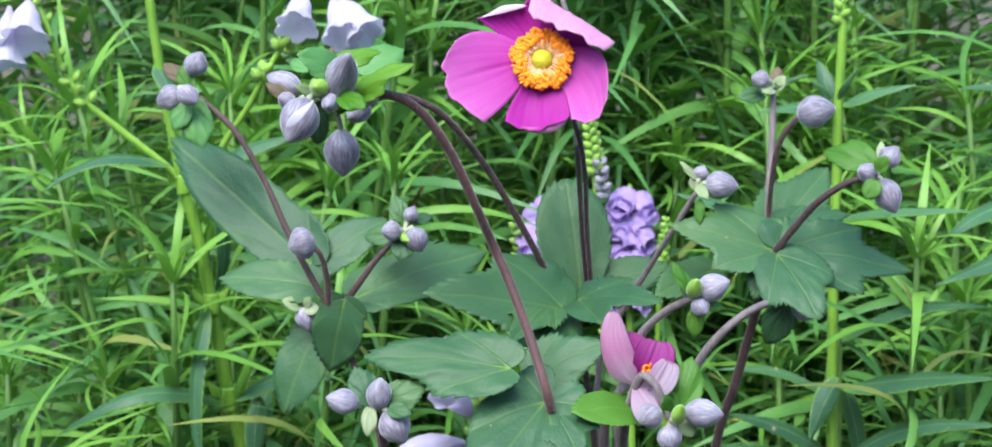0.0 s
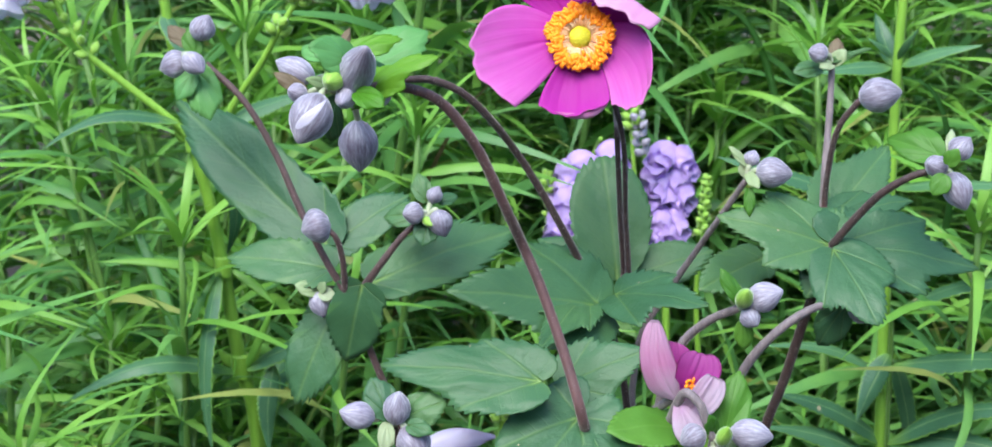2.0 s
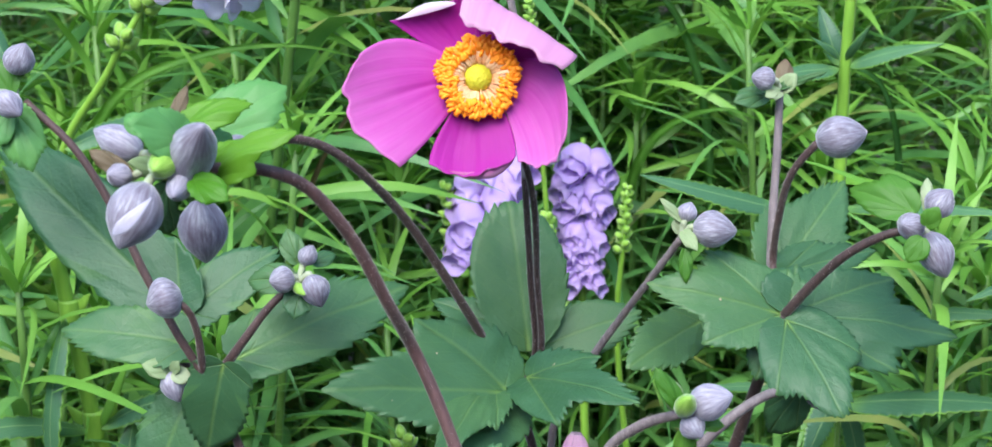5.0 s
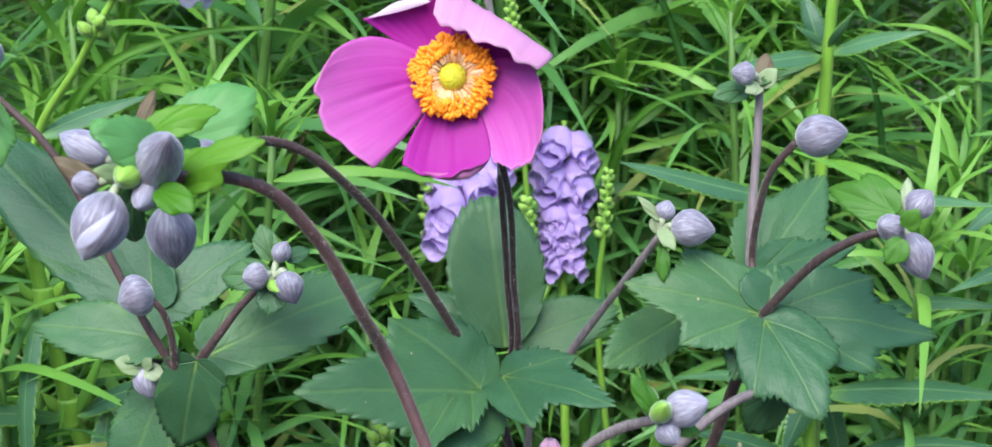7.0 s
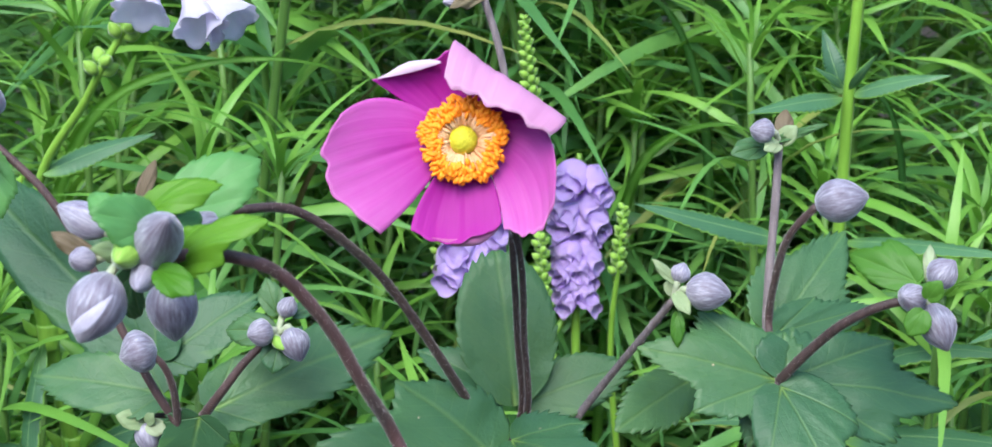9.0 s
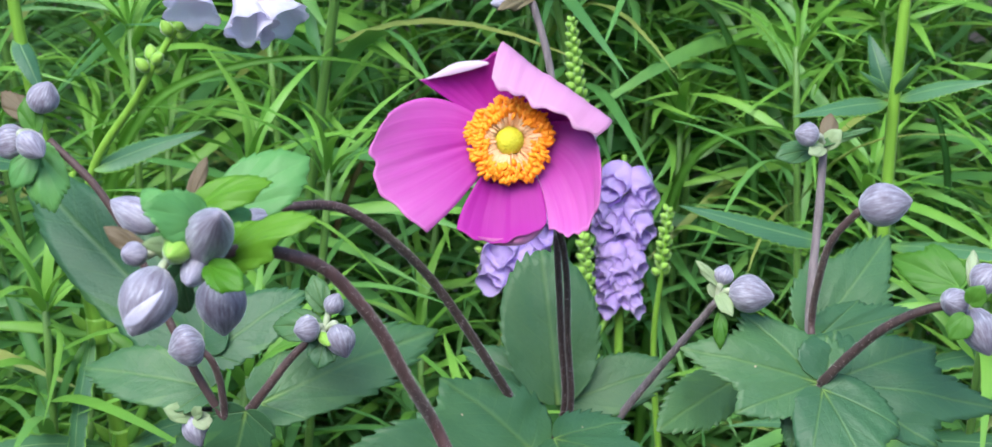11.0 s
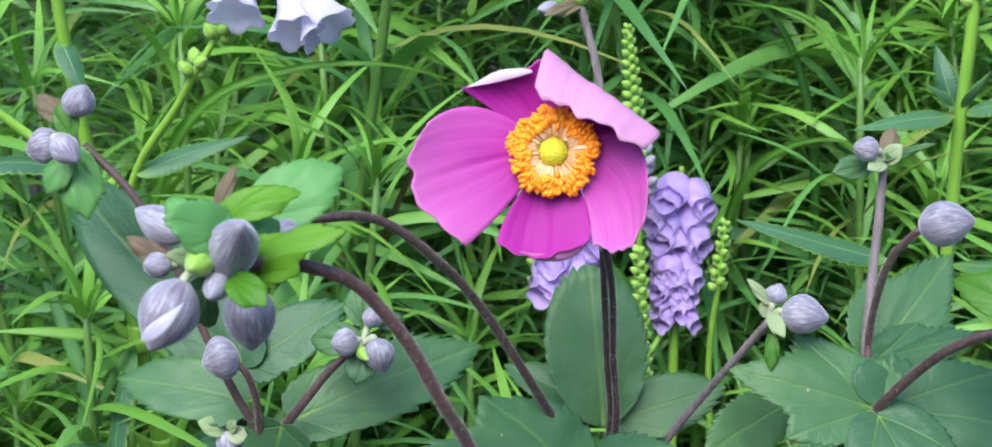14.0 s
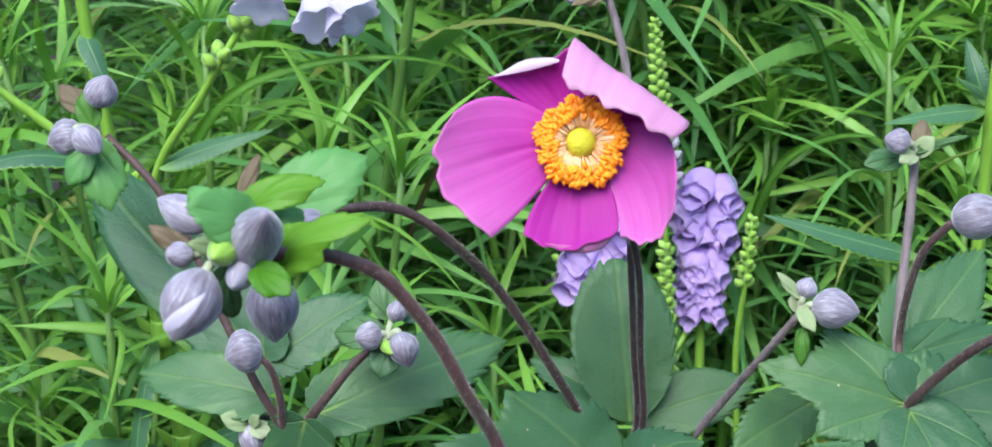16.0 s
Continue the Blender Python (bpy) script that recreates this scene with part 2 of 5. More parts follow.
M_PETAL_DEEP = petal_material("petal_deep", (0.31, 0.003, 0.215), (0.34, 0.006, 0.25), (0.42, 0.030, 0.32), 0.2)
M_PETAL_BACK = petal_material("petal_back", (0.54, 0.13, 0.37), (0.58, 0.23, 0.44), (0.68, 0.38, 0.56), 0.22)
M_PETAL_SILKY = petal_material("petal_silky", (0.76, 0.58, 0.68), (0.68, 0.33, 0.53), (0.80, 0.70, 0.80))
M_PETAL_WHITE = petal_material("petal_white", (0.70, 0.48, 0.66), (0.72, 0.58, 0.70), (0.74, 0.62, 0.72))
M_LAVENDER = petal_material("lavender", (0.66, 0.46, 0.91), (0.74, 0.57, 0.94), (0.82, 0.68, 0.96), 0.3, streaks=10.0)
M_LAVENDER_PALE = petal_material("lavender_pale", (0.76, 0.70, 0.87), (0.82, 0.78, 0.91), (0.85, 0.82, 0.92), 0.35)
M_ANTHER = plain_material("anther", (1.0, 0.24, 0.003), (1.0, 0.36, 0.007), 900.0, 0.6)
M_FILAMENT = plain_material("filament", (0.90, 0.44, 0.20), (0.92, 0.62, 0.36), 300.0, 0.6)
M_PISTIL = plain_material("pistil", (0.50, 0.46, 0.01), (0.68, 0.62, 0.03), 1800.0, 0.6, 0.8)
M_SOIL = plain_material("soil", (0.012, 0.010, 0.007), (0.035, 0.028, 0.018), 60.0, 0.9, 0.6)


# ---- geometry helpers ----
def part(name, bm, material, parent, label="", smooth=True, kind=""):
    me = bpy.data.meshes.new(name)
    bm.to_mesh(me)
    bm.free()
    for p in me.polygons:
        p.use_smooth = smooth
    me.materials.append(material)
    ob = new(name, me)
    if parent is not None:
        if parent.type == "EMPTY":
            me.transform(Matrix.Translation(-Vector(parent.location)))
        else:
            root = parent
            while root.parent is not None:
                root = root.parent
            me.transform(Matrix.Translation(-Vector(root.location)))
        ob.parent = parent
    return tagged(ob, label, kind=kind)


def thing(name, at, label, category, group="", kind=""):
    ob = new(name)
    ob.empty_display_size = 0.02
    ob.location = at
    return tagged(ob, label, category, group, kind)


def spline(pts, steps=8):
    """A smooth curve through the points that doesn't overshoot where they lie unevenly."""
    pts = [Vector(p) for p in pts]
    ext = [pts[0] * 2 - pts[1], *pts, pts[-1] * 2 - pts[-2]]
    out = []
    for i in range(1, len(ext) - 2):
        a, b, c, d = ext[i - 1:i + 3]
        t0 = 0.0
        t1 = t0 + max(1e-5, (b - a).length) ** 0.5
        t2 = t1 + max(1e-5, (c - b).length) ** 0.5
        t3 = t2 + max(1e-5, (d - c).length) ** 0.5
        for k in range(steps):
            t = t1 + (t2 - t1) * k / steps
            a1 = a * ((t1 - t) / (t1 - t0)) + b * ((t - t0) / (t1 - t0))
            a2 = b * ((t2 - t) / (t2 - t1)) + c * ((t - t1) / (t2 - t1))
            a3 = c * ((t3 - t) / (t3 - t2)) + d * ((t - t2) / (t3 - t2))
            b1 = a1 * ((t2 - t) / (t2 - t0)) + a2 * ((t - t0) / (t2 - t0))
            b2 = a2 * ((t3 - t) / (t3 - t1)) + a3 * ((t - t1) / (t3 - t1))
            out.append(b1 * ((t2 - t) / (t2 - t1)) + b2 * ((t - t1) / (t2 - t1)))
    out.append(pts[-1])
    return out


def tube(pts, r0, r1, steps=8, sides=10, groove=0.0, bm=None):
    bm = bm or bmesh.new()
    line = spline(pts, steps)
    ref = Vector((0.3, -1, 0.2)).normalized()
    rings = []
    for i, p in enumerate(line):
        d = (line[min(i + 1, len(line) - 1)] - line[max(i - 1, 0)]).normalized()
        x = (ref - d * ref.dot(d)).normalized()
        y = d.cross(x)
        s = i / (len(line) - 1)
        r = r0 + (r1 - r0) * s
        r *= 1 + 0.06 * noise.noise(p * 120)
        ring = []
        for j in range(sides):
            a = 2 * math.pi * j / sides
            q = r * (1 + groove * math.cos(4 * a))
            ring.append(bm.verts.new(p + (x * math.cos(a) + y * math.sin(a)) * q))
        rings.append(ring)
    for a, b in zip(rings, rings[1:]):
        for j in range(sides):
            bm.faces.new((a[j], a[(j + 1) % sides], b[(j + 1) % sides], b[j]))
    bm.faces.new(rings[0][::-1])
    bm.faces.new(rings[-1])
    return bm


def blade(base, tip, width, nrm=(0, -0.55, 0.83), shape="ovate", teeth=0.06, n_teeth=11, lobe=0.0, arch=0.08,
          fold=0.12, wave=0.05, droop=0.0, rows=52, cols=4, seed=0, thick=0.0003):
    """A leaf blade from base to tip with toothed margins, a folded midrib and a wavy skin, as a thin closed sheet."""
    rnd = random.Random(seed)
    base, tip, nrm = Vector(base), Vector(tip), Vector(nrm)
    d = tip - base
    length = d.length
    d.normalize()
    side = d.cross(nrm).normalized()
    up = side.cross(d).normalized()
    bm = bmesh.new()
    uvl = bm.loops.layers.uv.verify()
    ph, ph2, bend = rnd.uniform(0, 6), rnd.uniform(0, 6), rnd.uniform(-0.06, 0.06)

    def half(s):
        if shape == "ovate":
            w = max(0.0, math.sin(math.pi * s ** 0.74)) ** 0.64 * (1.03 - 0.12 * s)
        elif shape == "obovate":
            w = max(0.0, math.sin(math.pi * s ** 1.25)) ** 0.62
        elif shape == "round":
            w = max(0.0, math.sin(math.pi * s ** 0.9)) ** 0.55
        elif shape == "lance":
            w = (math.sin(math.pi * min(1, s ** 0.72)) ** 0.85) * (1 - 0.25 * s)
        else:
            w = (min(1, s / 0.12) ** 0.6) * (1 - max(0, (s - 0.35) / 0.65) ** 1.8)
        if lobe:
            w *= 1 + lobe * (math.exp(-((s - 0.34) / 0.07) ** 2) - 0.75 * math.exp(-((s - 0.52) / 0.06) ** 2) +
                             0.45 * math.exp(-((s - 0.64) / 0.06) ** 2))
        return max(w, 0.0)

    grid = []
    for i in range(rows + 1):
        s = i / rows
        saw = (s * n_teeth + 0.25) % 1.0
        arc = math.sqrt(max(0.0, 1 - (2 * saw - 1) ** 2)) * 2 - 1
        edge_form = (2 * saw - 1) if shape == "lance" else 0.5 * arc + 0.5 * (1 - 2 * saw)
        tooth = 1 + teeth * edge_form * min(1.0, s * 3) if 0.04 < s < 0.97 else 1
        if lobe:
            big_saw = (s * 3.3 + 0.1 + ph * 0.05) % 1.0
            tooth *= 1 + 0.8 * lobe * ((1 - big_saw) - 0.5)
        row = []
        for j in range(-cols, cols + 1):
            u = j / cols
            w = half(s) * width * 0.5
            edge = w * (1 + (tooth - 1) * max(0.0, (abs(u) - 0.4) / 0.6))
            s2 = s + (0.012 * math.cos(ph + u) if lobe else 0) * abs(u)
            along = d * (s2 * length)
            h = arch * length * math.sin(math.pi * s) - droop * length * s * s
            h += -fold * abs(u) * w + wave * width * 0.5 * abs(u) * math.sin(ph + s * 9 + (0.9 if u > 0 else 2.6))
            h += 0.016 * width * math.sin(ph2 + s * 26 - abs(u) * 5) * abs(u) * (1 - abs(u)) * 2 * min(1, wave * 20)
            row.append(base + along + side * (u * edge + bend * length * math.sin(math.pi * s)) + up * h)
        grid.append(row)
    def sheet(off, flip):
        vs = [[bm.verts.new(p - up * off) for p in row] for row in grid]
        for i in range(rows):
            for j in range(2 * cols):
                q = [vs[i][j], vs[i][j + 1], vs[i + 1][j + 1], vs[i + 1][j]]
                uv = [(j / (2 * cols), i / rows), ((j + 1) / (2 * cols), i / rows),
                      ((j + 1) / (2 * cols), (i + 1) / rows), (j / (2 * cols), (i + 1) / rows)]
                if flip:
                    q, uv = q[::-1], uv[::-1]
                f = bm.faces.new(q)
                for l, c in zip(f.loops, uv):
                    l[uvl].uv = c
        return vs
    a = sheet(0, False)
    if thick:
        b = sheet(thick, True)
        n = 2 * cols
        for i in range(rows):
            bm.faces.new((a[i][0], a[i + 1][0], b[i + 1][0], b[i][0]))
            bm.faces.new((a[i + 1][n], a[i][n], b[i][n], b[i + 1][n]))
    return bm


def palm(base, tip, width, nrm=(0, -0.55, 0.83), lobes=((0, 1.0, 0.33),), tooth=0.028, spacing=0.085, arch=0.05, fold=0.06, droop=0.0,
         wave=0.025, pointed=0.16, seed=0, thick=0.0003, edge_points=170, rings=9):
    """A leaf whose veins fan out from its foot: each lobe is (degrees off the axis, length, half width), in lengths of the leaf."""
    rnd = random.Random(seed)
    base, tip, nrm = Vector(base), Vector(tip), Vector(nrm)
    d = tip - base
    length = d.length
    d.normalize()
    side = d.cross(nrm).normalized()
    up = side.cross(d).normalized()
    lobes = [(radians(a + rnd.uniform(-5, 5) * (a != 0)), ln * (1 if a == 0 else rnd.uniform(0.9, 1.1)), w) for a, ln, w in lobes]

    def reach(t):
        best = 0.0
        for a, ln, w in lobes:
            q = abs((t - a + math.pi) % (2 * math.pi) - math.pi)
            if q < math.pi / 2:
                e = ln * 0.5
                r = 2 * e * w * w * math.cos(q) / (w * w * math.cos(q) ** 2 + e * e * math.sin(q) ** 2)
                r *= 1 - pointed + pointed * math.exp(-q / 0.16)
                best += r ** 6
        return best ** (1 / 6)

    first, last = min(a for a, _, _ in lobes) - 1.5, max(a for a, _, _ in lobes) + 1.5
    fine = [first + (last - first) * i / 900 for i in range(901)]
    rim = [(reach(t) * math.cos(t), reach(t) * math.sin(t)) for t in fine]
    run = [0.0]
    for a, b in zip(rim, rim[1:]):
        run.append(run[-1] + math.hypot(b[0] - a[0], b[1] - a[1]))
    wide = max(y for _, y in rim) - min(y for _, y in rim)
    stretch = width / length / wide
    out, k = [], 0
    ph = rnd.uniform(0, 6)
    tips = [run[min(range(901), key=lambda i: abs(fine[i] - a))] for a, _, _ in lobes]
    for i in range(edge_points + 1):
        want = run[-1] * i / edge_points
        while k < 899 and run[k + 1] < want:
            k += 1
        f = (want - run[k]) / max(1e-9, run[k + 1] - run[k])
        x, y = (rim[k][c] + (rim[k + 1][c] - rim[k][c]) * f for c in (0, 1))
        near = min(tips, key=lambda q: abs(q - want))
        gap = abs(want - near)
        saw = (gap / spacing + 0.12 * math.sin(ph + 11 * want)) % 1.0
        bite = saw if saw < 0.8 else (1 - saw) * 4
        r = math.hypot(x, y)
        grow = 1 + tooth * (0.75 + 0.5 * math.sin(ph * 2 + 7 * want)) * (0.5 - bite) / max(r, 0.15) * min(1.0, r * 3) * min(1.0, gap / spacing)
        out.append((x * grow, y * grow))

    def place(x, y):
        r = math.hypot(x, y)
        h = arch * math.sin(math.pi * min(1.0, r)) - droop * r * r
        crease = min(abs(x * math.sin(a) - y * math.cos(a)) for a, _, _ in lobes)
        h += fold * (abs(y) * -0.6 + crease * 1.2)
        h += wave * noise.noise(Vector((x * 3.1, y * 3.1, ph))) * min(1.0, 2.2 * r)
        h += wave * 0.5 * noise.noise(Vector((x * 8.0, y * 8.0, ph + 9))) * min(1.0, 3 * r)
        return base + (d * x + side * (y * stretch) + up * h) * length

    bm = bmesh.new()
    uvl = bm.loops.layers.uv.verify()
    flat = {}

    def sheet(off, flip):
        foot = bm.verts.new(base - up * off)
        flat[foot] = (0.0, 0.0)
        rows = []
        for x, y in out:
            row = [foot]
            for j in range(1, rings + 1):
                q = (j / rings) ** 0.85
                v = bm.verts.new(place(x * q, y * q) - up * off)
                flat[v] = (x * q, y * q)
                row.append(v)
            rows.append(row)
        for ra, rb in zip(rows, rows[1:]):
            for j in range(rings):
                q = [ra[j], ra[j + 1], rb[j + 1], rb[j]] if j else [foot, ra[1], rb[1]]
                f = bm.faces.new(q[::-1] if flip else q)
                cx = sum(flat[v][0] for v in q) / len(q)
                cy = sum(flat[v][1] for v in q) / len(q)
                t = math.atan2(cy, cx)
                a, ln, w = min(lobes, key=lambda o: abs(t - o[0]))
                for l in f.loops:
                    x, y = flat[l.vert]
                    l[uvl].uv = (0.5 + 0.5 * max(-1, min(1, (y * math.cos(a) - x * math.sin(a)) / (w * 1.15))), (x * math.cos(a) + y * math.sin(a)) / ln)
        return rows
    top, under = sheet(0, True), sheet(thick, False)
    for i in range(len(out) - 1):
        bm.faces.new((top[i][-1], top[i + 1][-1], under[i + 1][-1], under[i][-1]))
    return bm


def bud_mesh(base, tip, width, seed=0, point=0.5, seams=3):
    """A nodding bud: overlapping sepals wound round a pointed egg."""
    rnd = random.Random(seed)
    base, tip = Vector(base), Vector(tip)
    d = tip - base
    length = d.length
    d.normalize()
    x = d.cross(Vector((0.2, 0.3, 1))).normalized()
    y = d.cross(x)
    bm = bmesh.new()
    uvl = bm.loops.layers.uv.verify()
    rows, cols = 18, 30
    ph = rnd.uniform(0, 6.28)
    vs = []
    for i in range(rows + 1):
        s = i / rows
        w = math.sin(math.pi * (0.03 + 0.955 * s) ** (0.80 + 0.12 * point)) ** 0.72
        if s > 0.7:
            w *= 1 - point * 0.35 * ((s - 0.7) / 0.3) ** 1.5
        row = []
        for j in range(cols):
            a = 2 * math.pi * j / cols
            t = ((a + ph + 0.9 * s) / (2 * math.pi) * seams) % 1.0
            step = 0.075 * (t - 0.5) * math.sin(math.pi * s) - 0.07 * math.exp(-(min(t, 1 - t) / 0.06) ** 2) * math.sin(math.pi * s)
            r = 0.5 * width * w * (1 + step + 0.03 * math.sin(2 * a + ph))
            row.append(bm.verts.new(base + d * (s * length) + (x * math.cos(a) + y * math.sin(a)) * r))
        vs.append(row)
    for i in range(rows):
        for j in range(cols):
            k = (j + 1) % cols
            f = bm.faces.new((vs[i][j], vs[i][k], vs[i + 1][k], vs[i + 1][j]))
            for l, c in zip(f.loops, ((j / cols, i / rows), ((j + 1) / cols, i / rows), ((j + 1) / cols, (i + 1) / rows), (j / cols, (i + 1) / rows))):
                l[uvl].uv = c
    bm.faces.new(vs[0][::-1])
    bm.faces.new(vs[-1])
    return bm


COUNT = [0]


def nxt():
    COUNT[0] += 1
    return COUNT[0]


FEET = {}


def bud(parent, base, tip, width, mat=None, label="", point=0.5):
    FEET.setdefault(parent.name, []).append((Vector(base), Vector(tip)))
    return part("bud", bud_mesh(base, tip, width, nxt(), point), mat or M_BUD, parent, label)


def pedicels(parent, node, within=0.03, mat=None, r=0.0009):
    """Short pale hairy stalks from a node to the feet of the buds round it."""
    node = Vector(node)
    for foot, end in FEET.get(parent.name, []):
        gap = (foot - node).length
        if 0.0012 < gap < within:
            way = (end - foot).normalized()
            part("pedicel", tube([node, node.lerp(foot, 0.55) + Vector((0, 0, 0.12 * gap)), foot - way * 0.0006, foot + way * 0.0012], r, r * 1.15, 5, 8), mat or M_PEDICEL, parent)


def stem(parent, pts, r0, r1, mat=None, name="stem", label=""):
    """A stem with short pale hairs on its upper part."""
    bm = tube(pts, r0, r1)
    line = spline(pts, 8)
    rnd = random.Random(nxt())
    for i, (a, b) in enumerate(zip(line, line[1:])):
        if b.z < 0.5:
            continue
        d = (b - a).normalized()
        x = d.cross(Vector((0.3, 0.4, 0.7))).normalized()
        y = d.cross(x)
        r = r0 + (r1 - r0) * i / len(line)
        for _ in range(int((b - a).length / 0.00010)):
            t = rnd.uniform(0, 6.283)
            out = x * math.cos(t) + y * math.sin(t)
            p = a.lerp(b, rnd.random()) + out * r * 0.95
            tip = p + (out + d * rnd.uniform(-0.5, 0.5)) * rnd.uniform(0.0003, 0.0007)
            w = out.cross(d) * 0.00004
            f = bm.faces.new([bm.verts.new(p - w), bm.verts.new(p + w), bm.verts.new(tip)])
            f.material_index = 1
    ob = part(name, bm, mat or M_ANEMONE_STEM, parent, label)
    ob.data.materials.append(M_HAIR)
    return ob


THREE = ((0, 1.0, 0.32), (44, 0.78, 0.27), (-44, 0.76, 0.27))
HEART = ((0, 1.0, 0.36), (46, 0.68, 0.30), (-46, 0.66, 0.30))
OVATE = ((0, 1.0, 0.34), (58, 0.34, 0.14), (-58, 0.34, 0.14))


def leaf(parent, base, tip, width, mat=None, name="leaf", label="", lobes=None, lobe=0.1, teeth=0.1, nrm=(0, -0.55, 0.83), shape="", **kw):
    """A toothed anemone leaf: three-lobed where lobe is large, plain where it is small."""
    if lobes is None:
        lobes = THREE if lobe >= 0.2 else HEART if lobe >= 0.13 else OVATE
    kw.setdefault("tooth", 0.085 if teeth > 0.05 else 0.05)
    return part(name, palm(base, tip, width, nrm, lobes, seed=nxt(), **kw), mat or M_ANEMONE_LEAF, parent, label)


def bract(parent, base, tip, width, mat=None, label="", nrm=(0, -0.8, 0.6), teeth=0.06, lobes=None, lobe=0.0, shape="ovate", arch=0.08, wave=0.04):
    """A small leaf under the buds, toothed where it is large."""
    if lobes is None:
        lobes = ((0, 1.0, 0.44), (40, 0.82, 0.36), (-40, 0.82, 0.36)) if shape == "round" else ((0, 1.0, 0.40), (30, 0.72, 0.26), (-30, 0.72, 0.26))
    fine = width < 0.0065
    bm = palm(base, tip, width, nrm, lobes, 0.03 if fine else 0.075, 0.13, arch, 0.10, 0.05, wave, 0.10, nxt(), 0.0003, 60 if fine else 110, 5 if fine else 7)
    return part("bract", bm, mat or M_BRACT, parent, label)


def shoot(root, label, group="anemone shoots"):
    return thing("anemone_shoot", (root[0], root[1], 0.0), label, "flower shoot", group)


# ---- ground ----
bm = bmesh.new()
bmesh.ops.create_grid(bm, x_segments=60, y_segments=60, size=30)
for v in bm.verts:
    v.co.z = 0.01 * noise.noise(v.co * 0.7)
ground = part("ground", bm, M_SOIL, None)
tagged(ground, "dark bare garden soil under the dense plants", "ground", kind="structure")

# ---- unseen walls added all round to block low sky light ----
M_WALL = plain_material("screen_stone", (0.10, 0.09, 0.075), (0.20, 0.18, 0.15), 9.0, 0.85, 0.8)
for nm, cx, cy, sx, sy in (("wall_north", 0, 5.1, 10.4, 0.2), ("wall_south", 0, -5.1, 10.4, 0.2), ("wall_east", 5.1, 0.0, 0.2, 10.0), ("wall_west", -5.1, 0.0, 0.2, 10.0)):
    bm = bmesh.new()
    bmesh.ops.create_cube(bm, size=1, matrix=Matrix.Translation((cx, cy, 1.15)) @ Matrix.Diagonal((sx, sy, 2.4, 1)))
    bmesh.ops.bevel(bm, geom=bm.edges[:], offset=0.02, segments=2, affect="EDGES")
    tagged(part(nm, bm, M_WALL, None, smooth=False), "plain stone-coloured wall, unseen, added to block low sky light", "wall", kind="structure")

# ---- the open flower ----
ROOT_A = (-0.004, 0.04, 0.0)
flower = shoot(ROOT_A, "open magenta-pink anemone flower with orange stamens on a dark stem")
stem(flower, [ROOT_A, (-0.003, 0.04, 0.3), (0.0013, 0.0350, 0.5175), (0.0054, 0.0360, 0.5411), (0.0114, 0.0400, 0.5592), (0.0161, 0.0400, 0.5710), (0.0152, 0.0300, 0.5983), (0.0136, 0.0160, 0.6270), (0.0081, 0.0130, 0.6473)], 0.0010, 0.00088)
C = Vector((-0.0002, -0.0030, 0.6609))
FZ = (Vector((0.007, -0.419, 0.767)) - C).normalized()
FX = Vector((0, 0, 1)).cross(FZ).normalized()
FY = FZ.cross(FX)


def fl(x, y, z):
    return C + (FX * x + FY * y + FZ * z) * 0.001


bm = bmesh.new()
bmesh.ops.create_uvsphere(bm, u_segments=20, v_segments=10, radius=1)
for v in bm.verts:
    v.co = fl(v.co.x * 3.6, v.co.y * 3.6, -2.2 + v.co.z * 1.6)
head = part("flower_head", bm, M_BUD_GREEN, flower, "open magenta flower head")


